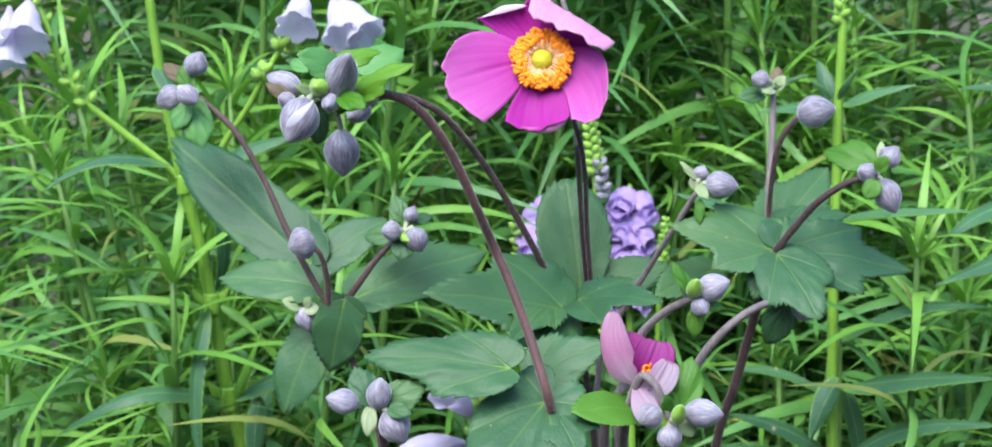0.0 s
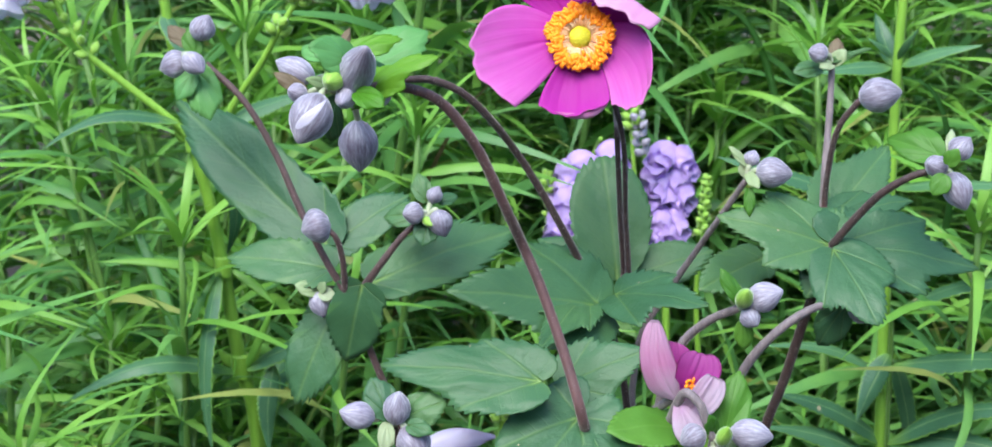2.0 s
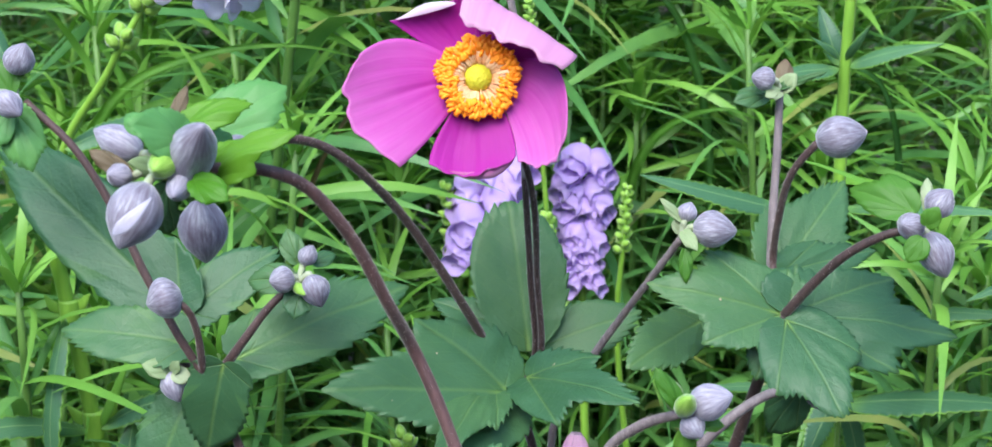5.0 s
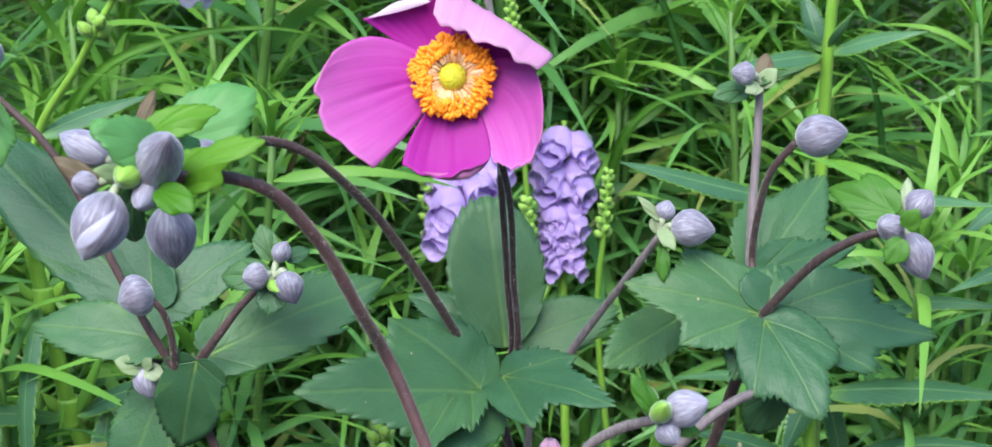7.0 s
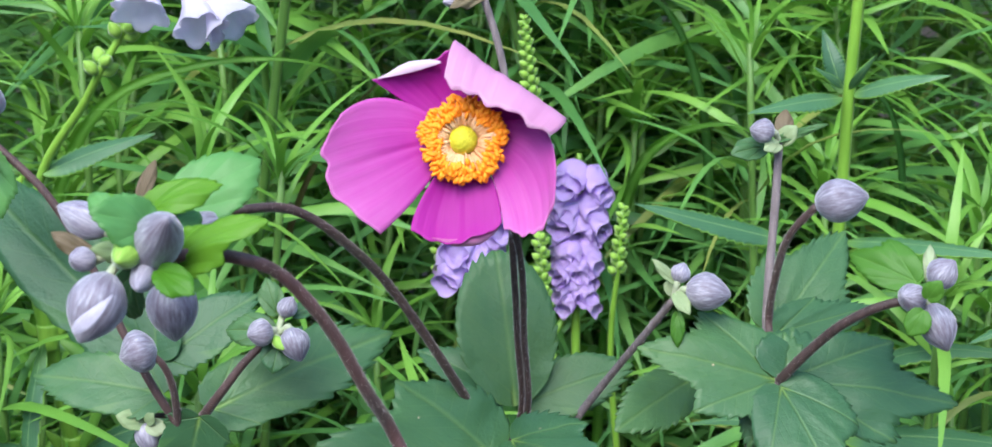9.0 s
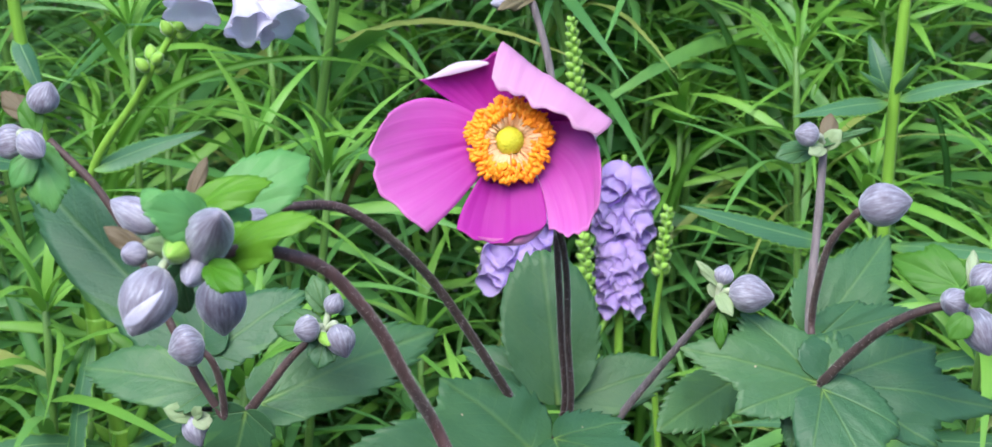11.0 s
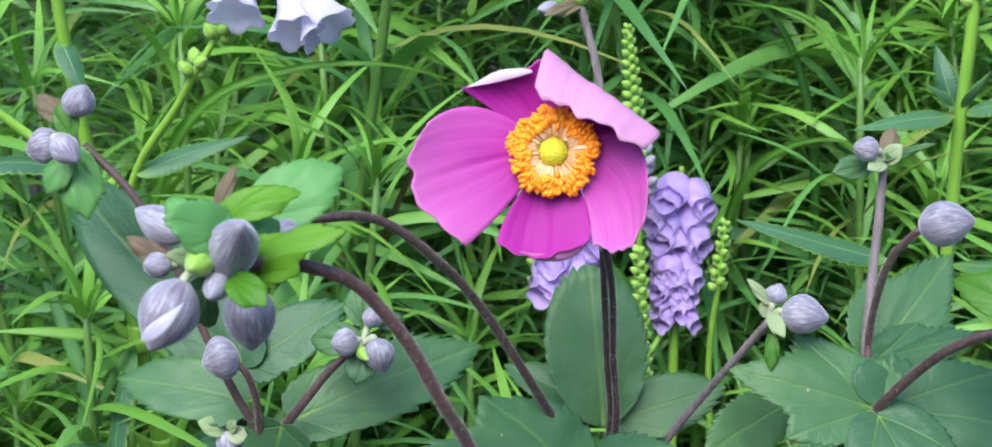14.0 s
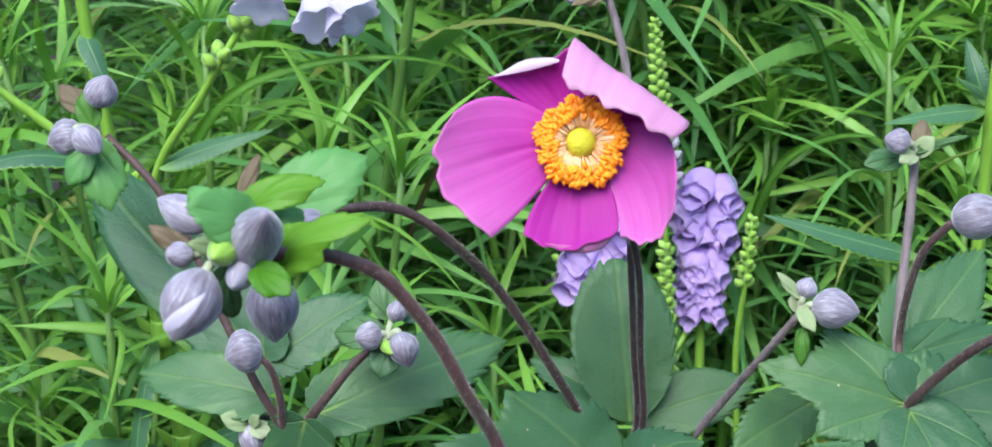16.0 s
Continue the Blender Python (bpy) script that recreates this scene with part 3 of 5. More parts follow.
def petal(ctrl, width, mat, cup=0.2, side=None, ruffle=1.0, blunt=0.35, name="petal", label="", parent=None, conv=fl, peak=0.68):
    """A petal along a cubic curve in the flower's own millimetres; cup bends it across."""
    p0, p1, p2, p3 = (Vector(c) for c in ctrl)
    bm = bmesh.new()
    uvl = bm.loops.layers.uv.verify()
    rows, cols = 30, 22
    ph = random.Random(nxt()).uniform(0, 6)
    grid = []
    for i in range(rows + 1):
        s = i / rows
        q = 1 - s
        p = p0 * q ** 3 + p1 * 3 * q * q * s + p2 * 3 * q * s * s + p3 * s ** 3
        dt = ((p1 - p0) * q * q + (p2 - p1) * 2 * q * s + (p3 - p2) * s * s).normalized()
        sd = Vector(side) if side else Vector((dt.y, -dt.x, 0))
        sd = (sd - dt * sd.dot(dt)).normalized()
        up = sd.cross(dt)
        w = 0.24 + 0.76 * math.sin(min(1, s / peak) * math.pi / 2) ** 1.2
        if s > peak:
            w *= math.sqrt(max(0.0, 1 - (1 - blunt * 0.5) * ((s - peak) / (1 - peak)) ** 2.6))
        row = []
        for j in range(cols + 1):
            u = 2 * j / cols - 1
            bow = cup * width * 0.5 * w * (u * u)
            rf = ruffle * (0.5 * math.sin(u * 5 + ph + s * 2) * s * s + 0.25 * math.sin(u * 13 + ph * 2) * s ** 3)
            rf += 0.16 * ruffle * math.sin(u * 8 + ph) * math.sin(math.pi * s) + 0.18 * math.sin(u * 21 + ph * 3) * s - 0.5 * math.exp(-(u / 0.09) ** 2) * math.sin(math.pi * s)
            back = 0.35 * ruffle * math.sin(u * 9 + ph) * s ** 5
            row.append(conv(*(p + sd * (u * width * 0.5 * w) + up * (bow + rf) + dt * back)))
        grid.append(row)
    vs = [[bm.verts.new(p) for p in row] for row in grid]
    for i in range(rows):
        for j in range(cols):
            f = bm.faces.new((vs[i][j], vs[i][j + 1], vs[i + 1][j + 1], vs[i + 1][j]))
            for l, c in zip(f.loops, ((j, i), (j + 1, i), (j + 1, i + 1), (j, i + 1))):
                l[uvl].uv = (c[0] / cols, c[1] / rows)
    bmesh.ops.solidify(bm, geom=bm.faces[:], thickness=0.00035)
    return part(name, bm, mat, parent or head, label)


def sheet_petal(left, middle, right, inner, outer, ruffle=0.5, nick=0.0, name="petal", label="", rows=34, cols=30):
    """A petal spanned by three curves from its foot to its rim, pink within and paler on its outer face."""
    bm = bmesh.new()
    uvl = bm.loops.layers.uv.verify()
    ph = random.Random(nxt()).uniform(0, 6)

    def run(ctrl, t):
        p0, p1, p2, p3 = (Vector(c) for c in ctrl)
        q = 1 - t
        return p0 * q ** 3 + p1 * 3 * q * q * t + p2 * 3 * q * t * t + p3 * t ** 3

    grid = []
    for i in range(rows + 1):
        t = i / rows
        row = []
        for j in range(cols + 1):
            u = 2 * j / cols - 1
            te = t * (1 + (0.012 * math.sin(9 * u + ph) + 0.010 * math.sin(17 * u + 2 * ph) - nick * math.exp(-((u - 0.15) / 0.13) ** 2)) * t ** 4)
            a, b, c = run(left, te), run(middle, te), run(right, te)
            row.append(a * ((u * u - u) / 2) + b * (1 - u * u) + c * ((u * u + u) / 2))
        grid.append(row)
    lift = []
    for i in range(rows + 1):
        row = []
        for j in range(cols + 1):
            a = grid[min(i + 1, rows)][j] - grid[max(i - 1, 0)][j]
            b = grid[i][min(j + 1, cols)] - grid[i][max(j - 1, 0)]
            n = b.cross(a)
            n = n.normalized() if n.length > 1e-9 else Vector((0, 0, 1))
            u, t = 2 * j / cols - 1, i / rows
            h = ruffle * (0.75 * math.sin(4.2 * u + ph + 1.5 * t) * t * t + 0.22 * math.sin(7.3 * u + 2 * ph) * t ** 3 + 0.12 * math.sin(23 * u + 3 * ph) * t)
            h += -0.35 * math.exp(-(u / 0.07) ** 2) * math.sin(math.pi * t) * ruffle + 0.5 * ruffle * noise.noise(Vector((u * 1.6, t * 2.2, ph)))
            row.append((grid[i][j] + n * h, n))
        lift.append(row)

    def sheet(off, slot, flip):
        vs = [[bm.verts.new(fl(*(p + n * off))) for p, n in row] for row in lift]
        for i in range(rows):
            for j in range(cols):
                q = [(i, j), (i, j + 1), (i + 1, j + 1), (i + 1, j)]
                f = bm.faces.new([vs[a][b] for a, b in (q[::-1] if flip else q)])
                f.material_index = slot
                for l, (a, b) in zip(f.loops, q[::-1] if flip else q):
                    l[uvl].uv = (b / cols, a / rows)
        return vs
    a, b = sheet(0.12, 0, False), sheet(-0.12, 1, True)
    edge = [(i, 0) for i in range(rows)] + [(rows, j) for j in range(cols)] + [(i, cols) for i in range(rows, 0, -1)]
    for (i, j), (m, n) in zip(edge, edge[1:]):
        bm.faces.new((a[i][j], a[m][n], b[m][n], b[i][j])).material_index = 1
    ob = part(name, bm, inner, head, label)
    ob.data.materials.append(outer)
    return ob


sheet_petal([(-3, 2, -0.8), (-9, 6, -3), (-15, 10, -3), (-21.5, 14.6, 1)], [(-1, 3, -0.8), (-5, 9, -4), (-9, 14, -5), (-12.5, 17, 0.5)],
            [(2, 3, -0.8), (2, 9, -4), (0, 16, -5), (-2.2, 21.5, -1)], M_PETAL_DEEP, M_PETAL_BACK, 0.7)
sheet_petal([(-20.5, 14.9, 1.2), (-20, 15.2, 1.0), (-19, 15.6, 0.6), (-18.5, 15.6, 0.2)], [(-12.5, 16.4, 1.0), (-12.3, 17.4, 1.4), (-12, 18.4, 1.2), (-12, 19.0, 0.4)],
            [(-5.0, 18.6, 0.5), (-5.0, 18.8, 0.5), (-5.4, 19.0, 0.3), (-5.6, 19.0, 0)], M_PETAL_WHITE, M_PETAL_WHITE, 0.15, name="petal_edge", label="whitish turned-back edge of a petal", rows=8)
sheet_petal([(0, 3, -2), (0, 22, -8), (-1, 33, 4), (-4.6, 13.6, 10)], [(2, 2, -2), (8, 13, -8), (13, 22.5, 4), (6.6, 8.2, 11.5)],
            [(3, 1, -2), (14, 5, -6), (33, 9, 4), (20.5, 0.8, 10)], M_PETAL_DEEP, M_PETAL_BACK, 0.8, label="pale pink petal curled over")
sheet_petal([(-3, -3, -0.5), (-10, -12, -1), (-13, -16, 1.5), (-20, -22, 5)], [(-4, 0, -0.5), (-14, -1, -2), (-24, -5, 1), (-33, -8, 5)],
            [(-3, 3, -0.5), (-10, 8, -2), (-20, 15, -2), (-29.5, 6.5, 3)], M_PETAL, M_PETAL_BACK, 0.8, nick=0.03)
sheet_petal([(3, 3, -0.2), (14, 6, -2), (25, 8, 0), (21.5, -15, 9)], [(3, 0, -0.2), (10, -3, -1.2), (17, -13, -1), (15.5, -22.8, 7)],
            [(2, -1, -0.2), (6, -5, -0.8), (9, -13, 0), (9.5, -20.5, 5)], M_PETAL, M_PETAL_BACK, 0.7)
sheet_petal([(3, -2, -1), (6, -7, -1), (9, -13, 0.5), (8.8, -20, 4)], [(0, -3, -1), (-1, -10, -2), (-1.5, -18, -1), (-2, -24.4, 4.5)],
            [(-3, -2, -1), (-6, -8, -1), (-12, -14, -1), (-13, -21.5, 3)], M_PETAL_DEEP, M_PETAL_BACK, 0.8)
sheet_petal([(-8, -23.0, 3.4), (-8, -23.4, 3.4), (-7, -24, 3), (-6, -24.2, 2.6)], [(1.5, -23.2, 3.6), (1.5, -24.0, 3.8), (1.5, -24.9, 3.4), (1.5, -25.3, 2.6)],
            [(8.6, -19.6, 3.4), (8.6, -20.2, 3.4), (8, -21.2, 3), (7.6, -21.8, 2.6)], M_PETAL_BACK, M_PETAL_BACK, 0.15, name="petal_edge", label="whitish turned-back edge of a petal", rows=8)

bm = bmesh.new()
bmesh.ops.create_uvsphere(bm, u_segments=24, v_segments=14, radius=1)
for v in bm.verts:
    r = 3.5 * (1 + 0.05 * noise.noise(v.co * 7))
    v.co = fl(v.co.x * r, v.co.y * r, 0.9 + v.co.z * 2.8)
part("pistil", bm, M_PISTIL, head, "yellow-green domed pistil")
bf, ba = bmesh.new(), bmesh.new()
rnd = random.Random(5)
for i in range(560):
    a = i * 2.39996 + rnd.uniform(-0.12, 0.12)
    clump = 0.5 * math.sin(5 * a) + 0.55 * math.sin(11 * a + 1)
    r1 = 5.9 + 4.2 * rnd.random() ** 0.7 + clump * 0.7
    h1 = 2.3 - 0.14 * (r1 - 8) + rnd.uniform(-0.5, 0.6)
    ca, sa = math.cos(a), math.sin(a)
    tube([fl(3.0 * ca, 3.0 * sa, -0.3), fl(0.6 * r1 * ca, 0.6 * r1 * sa, h1 * 0.8), fl(r1 * ca, r1 * sa, h1)], 0.00016, 0.00013, 3, 4, 0, bf)
    m = bmesh.ops.create_icosphere(ba, subdivisions=1, radius=1)
    tw = a + rnd.uniform(-0.8, 0.8)
    for v in m["verts"]:
        x, y, z = v.co.x * 1.25, v.co.y * 0.58, v.co.z * 0.6
        v.co = fl(r1 * ca + x * math.cos(tw) - y * math.sin(tw), r1 * sa + x * math.sin(tw) + y * math.cos(tw), h1 + z)
part("filament_ring", bf, M_FILAMENT, head, "pale orange filaments", kind="stuff")
part("anther_ring", ba, M_ANTHER, head, "bright orange anthers", kind="stuff")
# leaves at the foot of the flower's stem
leaf(flower, (0.0131, 0.0450, 0.5721), (0.0083, 0.0620, 0.6122), 0.0280, lobes=((0, 1.0, 0.42),), nrm=(0.1, -0.85, 0.5), pointed=0.0, spacing=0.11, tooth=0.06)
leaf(flower, (0.0149, 0.0480, 0.5715), (0.0468, 0.0550, 0.5802), 0.0187, shape="obovate", lobe=0.08, nrm=(-0.1, -0.8, 0.6))
leaf(flower, (0.0109, 0.0500, 0.5736), (-0.0145, 0.0600, 0.5839), 0.0129, lobe=0.1)
leaf(flower, (0.0115, 0.0150, 0.5748), (0.0390, -0.0220, 0.5800), 0.0240, lobe=0.22, nrm=(0.1, -0.75, 0.65))

leaf(flower, (0.0024, 0.0200, 0.5726), (-0.0129, -0.0300, 0.5692), 0.0204, lobe=0.2, nrm=(0, -0.75, 0.65))

# ---- the tall stem behind the flower ----
tall = shoot((-0.006, 0.05, 0), "tall purplish anemone stem with a withered green bud cluster")
TS = (0.0120, 0.0220, 0.6284)
stem(tall, [(-0.006, 0.05, 0.0), (-0.005, 0.048, 0.3), (-0.0006, 0.0390, 0.5165), (0.0036, 0.0400, 0.5402), (0.0096, 0.0430, 0.5586), (0.0145, 0.0440, 0.5693), (0.0136, 0.0340, 0.5968), TS], 0.0010, 0.0009)
stem(tall, [TS, (0.0119, 0.0280, 0.6382), (0.0122, 0.0340, 0.6499), (0.0110, 0.0360, 0.6659), (0.0084, 0.0380, 0.6784), (0.0055, 0.0400, 0.6874)], 0.0009, 0.0010, M_PALE_STEM, "upper_stem", "greyish mauve upper stem")
bud(tall, (0.0003, 0.0400, 0.6873), (-0.0051, 0.0350, 0.6878), 0.0040, M_BUD_PALE)
bud(tall, (0.0055, 0.0420, 0.6877), (0.0050, 0.0440, 0.6934), 0.0056, M_BUD_GREEN)
bract(tall, (0.0051, 0.0420, 0.6877), (-0.0031, 0.0300, 0.6875), 0.0043, M_BRACT_BROWN)

# ---- near arching shoot with the large bud cluster ----
arch = shoot((0.004, -0.03, 0), "arching anemone shoot with a cluster of nodding mauve buds")
stem(arch, [(0.004, -0.03, 0.0), (0.002, -0.035, 0.3), (0.0013, -0.0480, 0.5438), (-0.0005, -0.0560, 0.5563), (-0.0052, -0.0520, 0.5728), (-0.0127, -0.0470, 0.5938), (-0.0173, -0.0460, 0.6046), (-0.0223, -0.0560, 0.6187), (-0.0282, -0.0630, 0.6339), (-0.0328, -0.0680, 0.6429), (-0.0380, -0.0710, 0.6499), (-0.0438, -0.0750, 0.6543), (-0.0531, -0.0760, 0.6562), (-0.0645, -0.0760, 0.6547)], 0.0016, 0.0014, M_RED_STEM)
bud(arch, (-0.0702, -0.0850, 0.6550), (-0.0757, -0.0920, 0.6433), 0.0119)
bud(arch, (-0.0644, -0.0500, 0.6427), (-0.0641, -0.0500, 0.6279), 0.0115)
bud(arch, (-0.0651, -0.0720, 0.6534), (-0.0570, -0.0920, 0.6686), 0.0106)
bud(arch, (-0.0755, -0.0600, 0.6562), (-0.0864, -0.0550, 0.6607), 0.0077, M_BUD_PALE)
bud(arch, (-0.0600, -0.0550, 0.6529), (-0.0507, -0.0500, 0.6557), 0.0079)
bud(arch, (-0.0767, -0.0700, 0.6532), (-0.0802, -0.0750, 0.6551), 0.0054, M_BUD_PALE)
bud(arch, (-0.0635, -0.0780, 0.6547), (-0.0641, -0.0900, 0.6535), 0.0058, M_BUD_PALE)
bud(arch, (-0.0661, -0.0800, 0.6590), (-0.0677, -0.0900, 0.6592), 0.0061, M_BUD_GREEN)
bract(arch, (-0.0626, -0.0700, 0.6494), (-0.0395, -0.0820, 0.6652), 0.0125, M_BRACT_BRIGHT, nrm=(0.2, -0.6, 0.75), arch=0.12, wave=0.05, lobes=((0, 1.0, 0.30), (34, 0.74, 0.22), (-30, 0.60, 0.22)))
bract(arch, (-0.0662, -0.0660, 0.6613), (-0.0500, -0.0660, 0.6684), 0.0087, M_BRACT_BRIGHT, nrm=(0, -0.6, 0.8), arch=0.15)
bract(arch, (-0.0624, -0.0800, 0.6629), (-0.0723, -0.0880, 0.6690), 0.0116, M_BRACT_TEAL, shape="round", nrm=(0, -0.8, 0.6))
bract(arch, (-0.0627, -0.0500, 0.6569), (-0.0443, -0.0450, 0.6680), 0.0153, M_BRACT_TEAL)
bract(arch, (-0.0610, -0.0700, 0.6599), (-0.0556, -0.0600, 0.6606), 0.0088, M_BRACT_TEAL, shape="round")
bract(arch, (-0.0718, -0.0700, 0.6626), (-0.0776, -0.0650, 0.6662), 0.0053, M_BRACT_TEAL)
bract(arch, (-0.0608, -0.0850, 0.6558), (-0.0530, -0.0920, 0.6531), 0.0066, M_BRACT_BRIGHT)
part("petal", blade((-0.0750, -0.1010, 0.6486), (-0.0667, -0.1010, 0.6562), 0.0031, nrm=(0, -1, 0.2), shape="lance", teeth=0, arch=0.12, fold=0.05, rows=20, seed=nxt()), M_BUD_WHITE, arch, "white petal edge showing through the opening bud")
bract(arch, (-0.0667, -0.0780, 0.6534), (-0.0705, -0.0700, 0.6398), 0.0078, M_ANEMONE_LEAF)
bract(arch, (-0.0761, -0.0700, 0.6532), (-0.0848, -0.0700, 0.6595), 0.0044, M_BRACT_BROWN)
bract(arch, (-0.0690, -0.0550, 0.6610), (-0.0660, -0.0500, 0.6695), 0.0035, M_BRACT_BROWN)
bract(arch, (-0.0683, -0.0700, 0.6534), (-0.0742, -0.0800, 0.6591), 0.0052, M_BRACT_PALE)
pedicels(arch, (-0.0665, -0.0740, 0.6545))
# its leaves low on the stem
leaf(arch, (-0.0125, -0.0520, 0.5655), (-0.0600, -0.0450, 0.5685), 0.0250, lobe=0.14, pointed=0.12, nrm=(-0.05, -0.7, 0.7))
leaf(arch, (-0.0062, -0.0300, 0.5574), (0.0205, -0.0280, 0.5685), 0.0215, lobe=0.15, nrm=(0.05, -0.75, 0.65))
leaf(arch, (-0.0012, -0.0500, 0.5540), (-0.0215, -0.0740, 0.5340), 0.0350, lobes=((0, 1.0, 0.42), (48, 0.92, 0.40), (-50, 0.88, 0.38), (100, 0.5, 0.25), (-100, 0.5, 0.25)), pointed=0.02, nrm=(0, -0.75, 0.65))
leaf(arch, (0.0002, -0.0500, 0.5523), (0.0099, -0.0700, 0.5383), 0.0217, lobe=0.2, nrm=(0.1, -0.75, 0.65))

# ---- second arching shoot ----
arch2 = shoot((0.035, 0.075, 0), "dark arching anemone shoot with nodding buds")
stem(arch2, [(0.035, 0.075, 0.0), (0.025, 0.05, 0.3), (0.0160, 0.0360, 0.5314), (0.0115, 0.0310, 0.5552), (0.0077, 0.0260, 0.5670), (-0.0070, 0.0110, 0.6000), (-0.0205, 0.0000, 0.6252), (-0.0313, -0.0140, 0.6413), (-0.0361, -0.0170, 0.6460), (-0.0409, -0.0190, 0.6488), (-0.0483, -0.0280, 0.6517), (-0.0552, -0.0300, 0.6508), (-0.0588, -0.0300, 0.6486)], 0.0013, 0.0011)
leaf(arch2, (0.0070, 0.0120, 0.5712), (-0.0422, -0.0170, 0.5840), 0.0400, lobes=((0, 1.0, 0.32), (52, 0.80, 0.32), (-46, 0.74, 0.28)), tooth=0.07, nrm=(0, -0.75, 0.65))
bud(arch2, (-0.0579, -0.0220, 0.6486), (-0.0639, -0.0300, 0.6447), 0.0077)
bract(arch2, (-0.0582, -0.0200, 0.6488), (-0.0513, -0.0100, 0.6582), 0.0073, M_ANEMONE_LEAF)

pedicels(arch2, (-0.0588, -0.0290, 0.6486))

# ---- shoot with small buds at the far end of the bed's edge ----
side = shoot((-0.05, 0.06, 0), "anemone shoot with dark stem, toothed leaves and small mauve buds")
NODE = (-0.0803, 0.0420, 0.5683)
stem(side, [(-0.05, 0.06, 0.0), (-0.055, 0.055, 0.35), (-0.0636, 0.0500, 0.5170), (-0.0709, 0.0460, 0.5426), NODE, (-0.0869, 0.0420, 0.5808), (-0.0956, 0.0450, 0.5983), (-0.1033, 0.0480, 0.6157), (-0.1137, 0.0500, 0.6339), (-0.1272, 0.0540, 0.6467)], 0.0014, 0.0011)
bud(side, (-0.1297, 0.0540, 0.6550), (-0.1254, 0.0520, 0.6634), 0.0090)
bud(side, (-0.1327, 0.0520, 0.6481), (-0.1427, 0.0520, 0.6450), 0.0099)
bud(side, (-0.1324, 0.0450, 0.6505), (-0.1255, 0.0400, 0.6456), 0.0077, M_BUD_PALE)
bract(side, (-0.1304, 0.0520, 0.6448), (-0.1248, 0.0450, 0.6285), 0.0122, M_BRACT_TEAL, shape="round")
bract(side, (-0.1301, 0.0500, 0.6450), (-0.1361, 0.0450, 0.6355), 0.0084, M_BRACT_TEAL)
bract(side, (-0.1302, 0.0520, 0.6495), (-0.1327, 0.0550, 0.6592), 0.0070, M_BRACT)
bract(side, (-0.1311, 0.0550, 0.6521), (-0.1412, 0.0600, 0.6591), 0.0070, M_BRACT_BROWN)
stem(side, [NODE, (-0.0803, 0.0360, 0.5829), (-0.0821, 0.0330, 0.5905), (-0.0854, 0.0330, 0.5940)], 0.0011, 0.0009)
bud(side, (-0.0839, 0.0340, 0.5955), (-0.0932, 0.0320, 0.5927), 0.0121)
stem(side, [(-0.0795, 0.0460, 0.5692), (-0.0859, 0.0500, 0.5686), (-0.0904, 0.0480, 0.5695)], 0.0009, 0.0007)
bud(side, (-0.0909, 0.0480, 0.5679), (-0.0879, 0.0440, 0.5597), 0.0081, M_BUD_PALE)
bract(side, (-0.0897, 0.0460, 0.5680), (-0.0978, 0.0440, 0.5714), 0.0061, M_BRACT_PALE)
bract(side, (-0.0895, 0.0440, 0.5683), (-0.0836, 0.0420, 0.5677), 0.0052, M_BRACT_PALE)
bract(side, (-0.0894, 0.0440, 0.5688), (-0.0872, 0.0420, 0.5725), 0.0037, M_BRACT_PALE)
stem(side, [(-0.0738, 0.0440, 0.5707), (-0.0675, 0.0420, 0.5793), (-0.0609, 0.0420, 0.5877), (-0.0537, 0.0420, 0.5946)], 0.0014, 0.0010)
bud(side, (-0.0531, 0.0400, 0.5973), (-0.0593, 0.0360, 0.5975), 0.0076)
bud(side, (-0.0484, 0.0400, 0.5977), (-0.0451, 0.0360, 0.5898), 0.0088)
bud(side, (-0.0504, 0.0440, 0.5999), (-0.0475, 0.0440, 0.6055), 0.0058)
bud(side, (-0.0526, 0.0400, 0.5954), (-0.0495, 0.0340, 0.5939), 0.0032, M_BUD_GREEN)
bract(side, (-0.0531, 0.0460, 0.5945), (-0.0675, 0.0500, 0.5942), 0.0098, M_ANEMONE_LEAF, teeth=0.1)
bract(side, (-0.0513, 0.0400, 0.5935), (-0.0530, 0.0350, 0.5868), 0.0088, M_ANEMONE_LEAF, shape="round")
bract(side, (-0.0520, 0.0460, 0.5997), (-0.0553, 0.0500, 0.6091), 0.0070, M_ANEMONE_LEAF, teeth=0.1)
bract(side, (-0.0480, 0.0460, 0.5996), (-0.0414, 0.0500, 0.6013), 0.0051, M_ANEMONE_LEAF)
leaf(side, (-0.0884, 0.0600, 0.5819), (-0.1474, 0.1000, 0.6273), 0.0289, lobe=0.06, nrm=(-0.3, -0.75, 0.6), teeth=0.035)
leaf(side, (-0.0856, 0.0500, 0.5753), (-0.1238, 0.0600, 0.5772), 0.0189, lobe=0.1, nrm=(0, -0.7, 0.7))
leaf(side, (-0.0865, 0.0600, 0.5818), (-0.0599, 0.0700, 0.5976), 0.0176, lobe=0.06, nrm=(0, -0.75, 0.65))
leaf(side, (-0.0716, 0.0500, 0.5703), (-0.0215, 0.0750, 0.5836), 0.0233, lobe=0.1, nrm=(0.05, -0.75, 0.65))
leaf(side, (-0.0741, 0.0400, 0.5722), (-0.0810, 0.0450, 0.5434), 0.0196, lobe=0.0, nrm=(0, -0.9, 0.4), shape="round", teeth=0.03)
leaf(side, (-0.0855, 0.0550, 0.5599), (-0.0998, 0.0500, 0.5263), 0.0211, lobe=0.12, nrm=(-0.2, -0.85, 0.45))

pedicels(side, (-0.1295, 0.0530, 0.6478), 0.014)
pedicels(side, (-0.0515, 0.0410, 0.5960), 0.014)

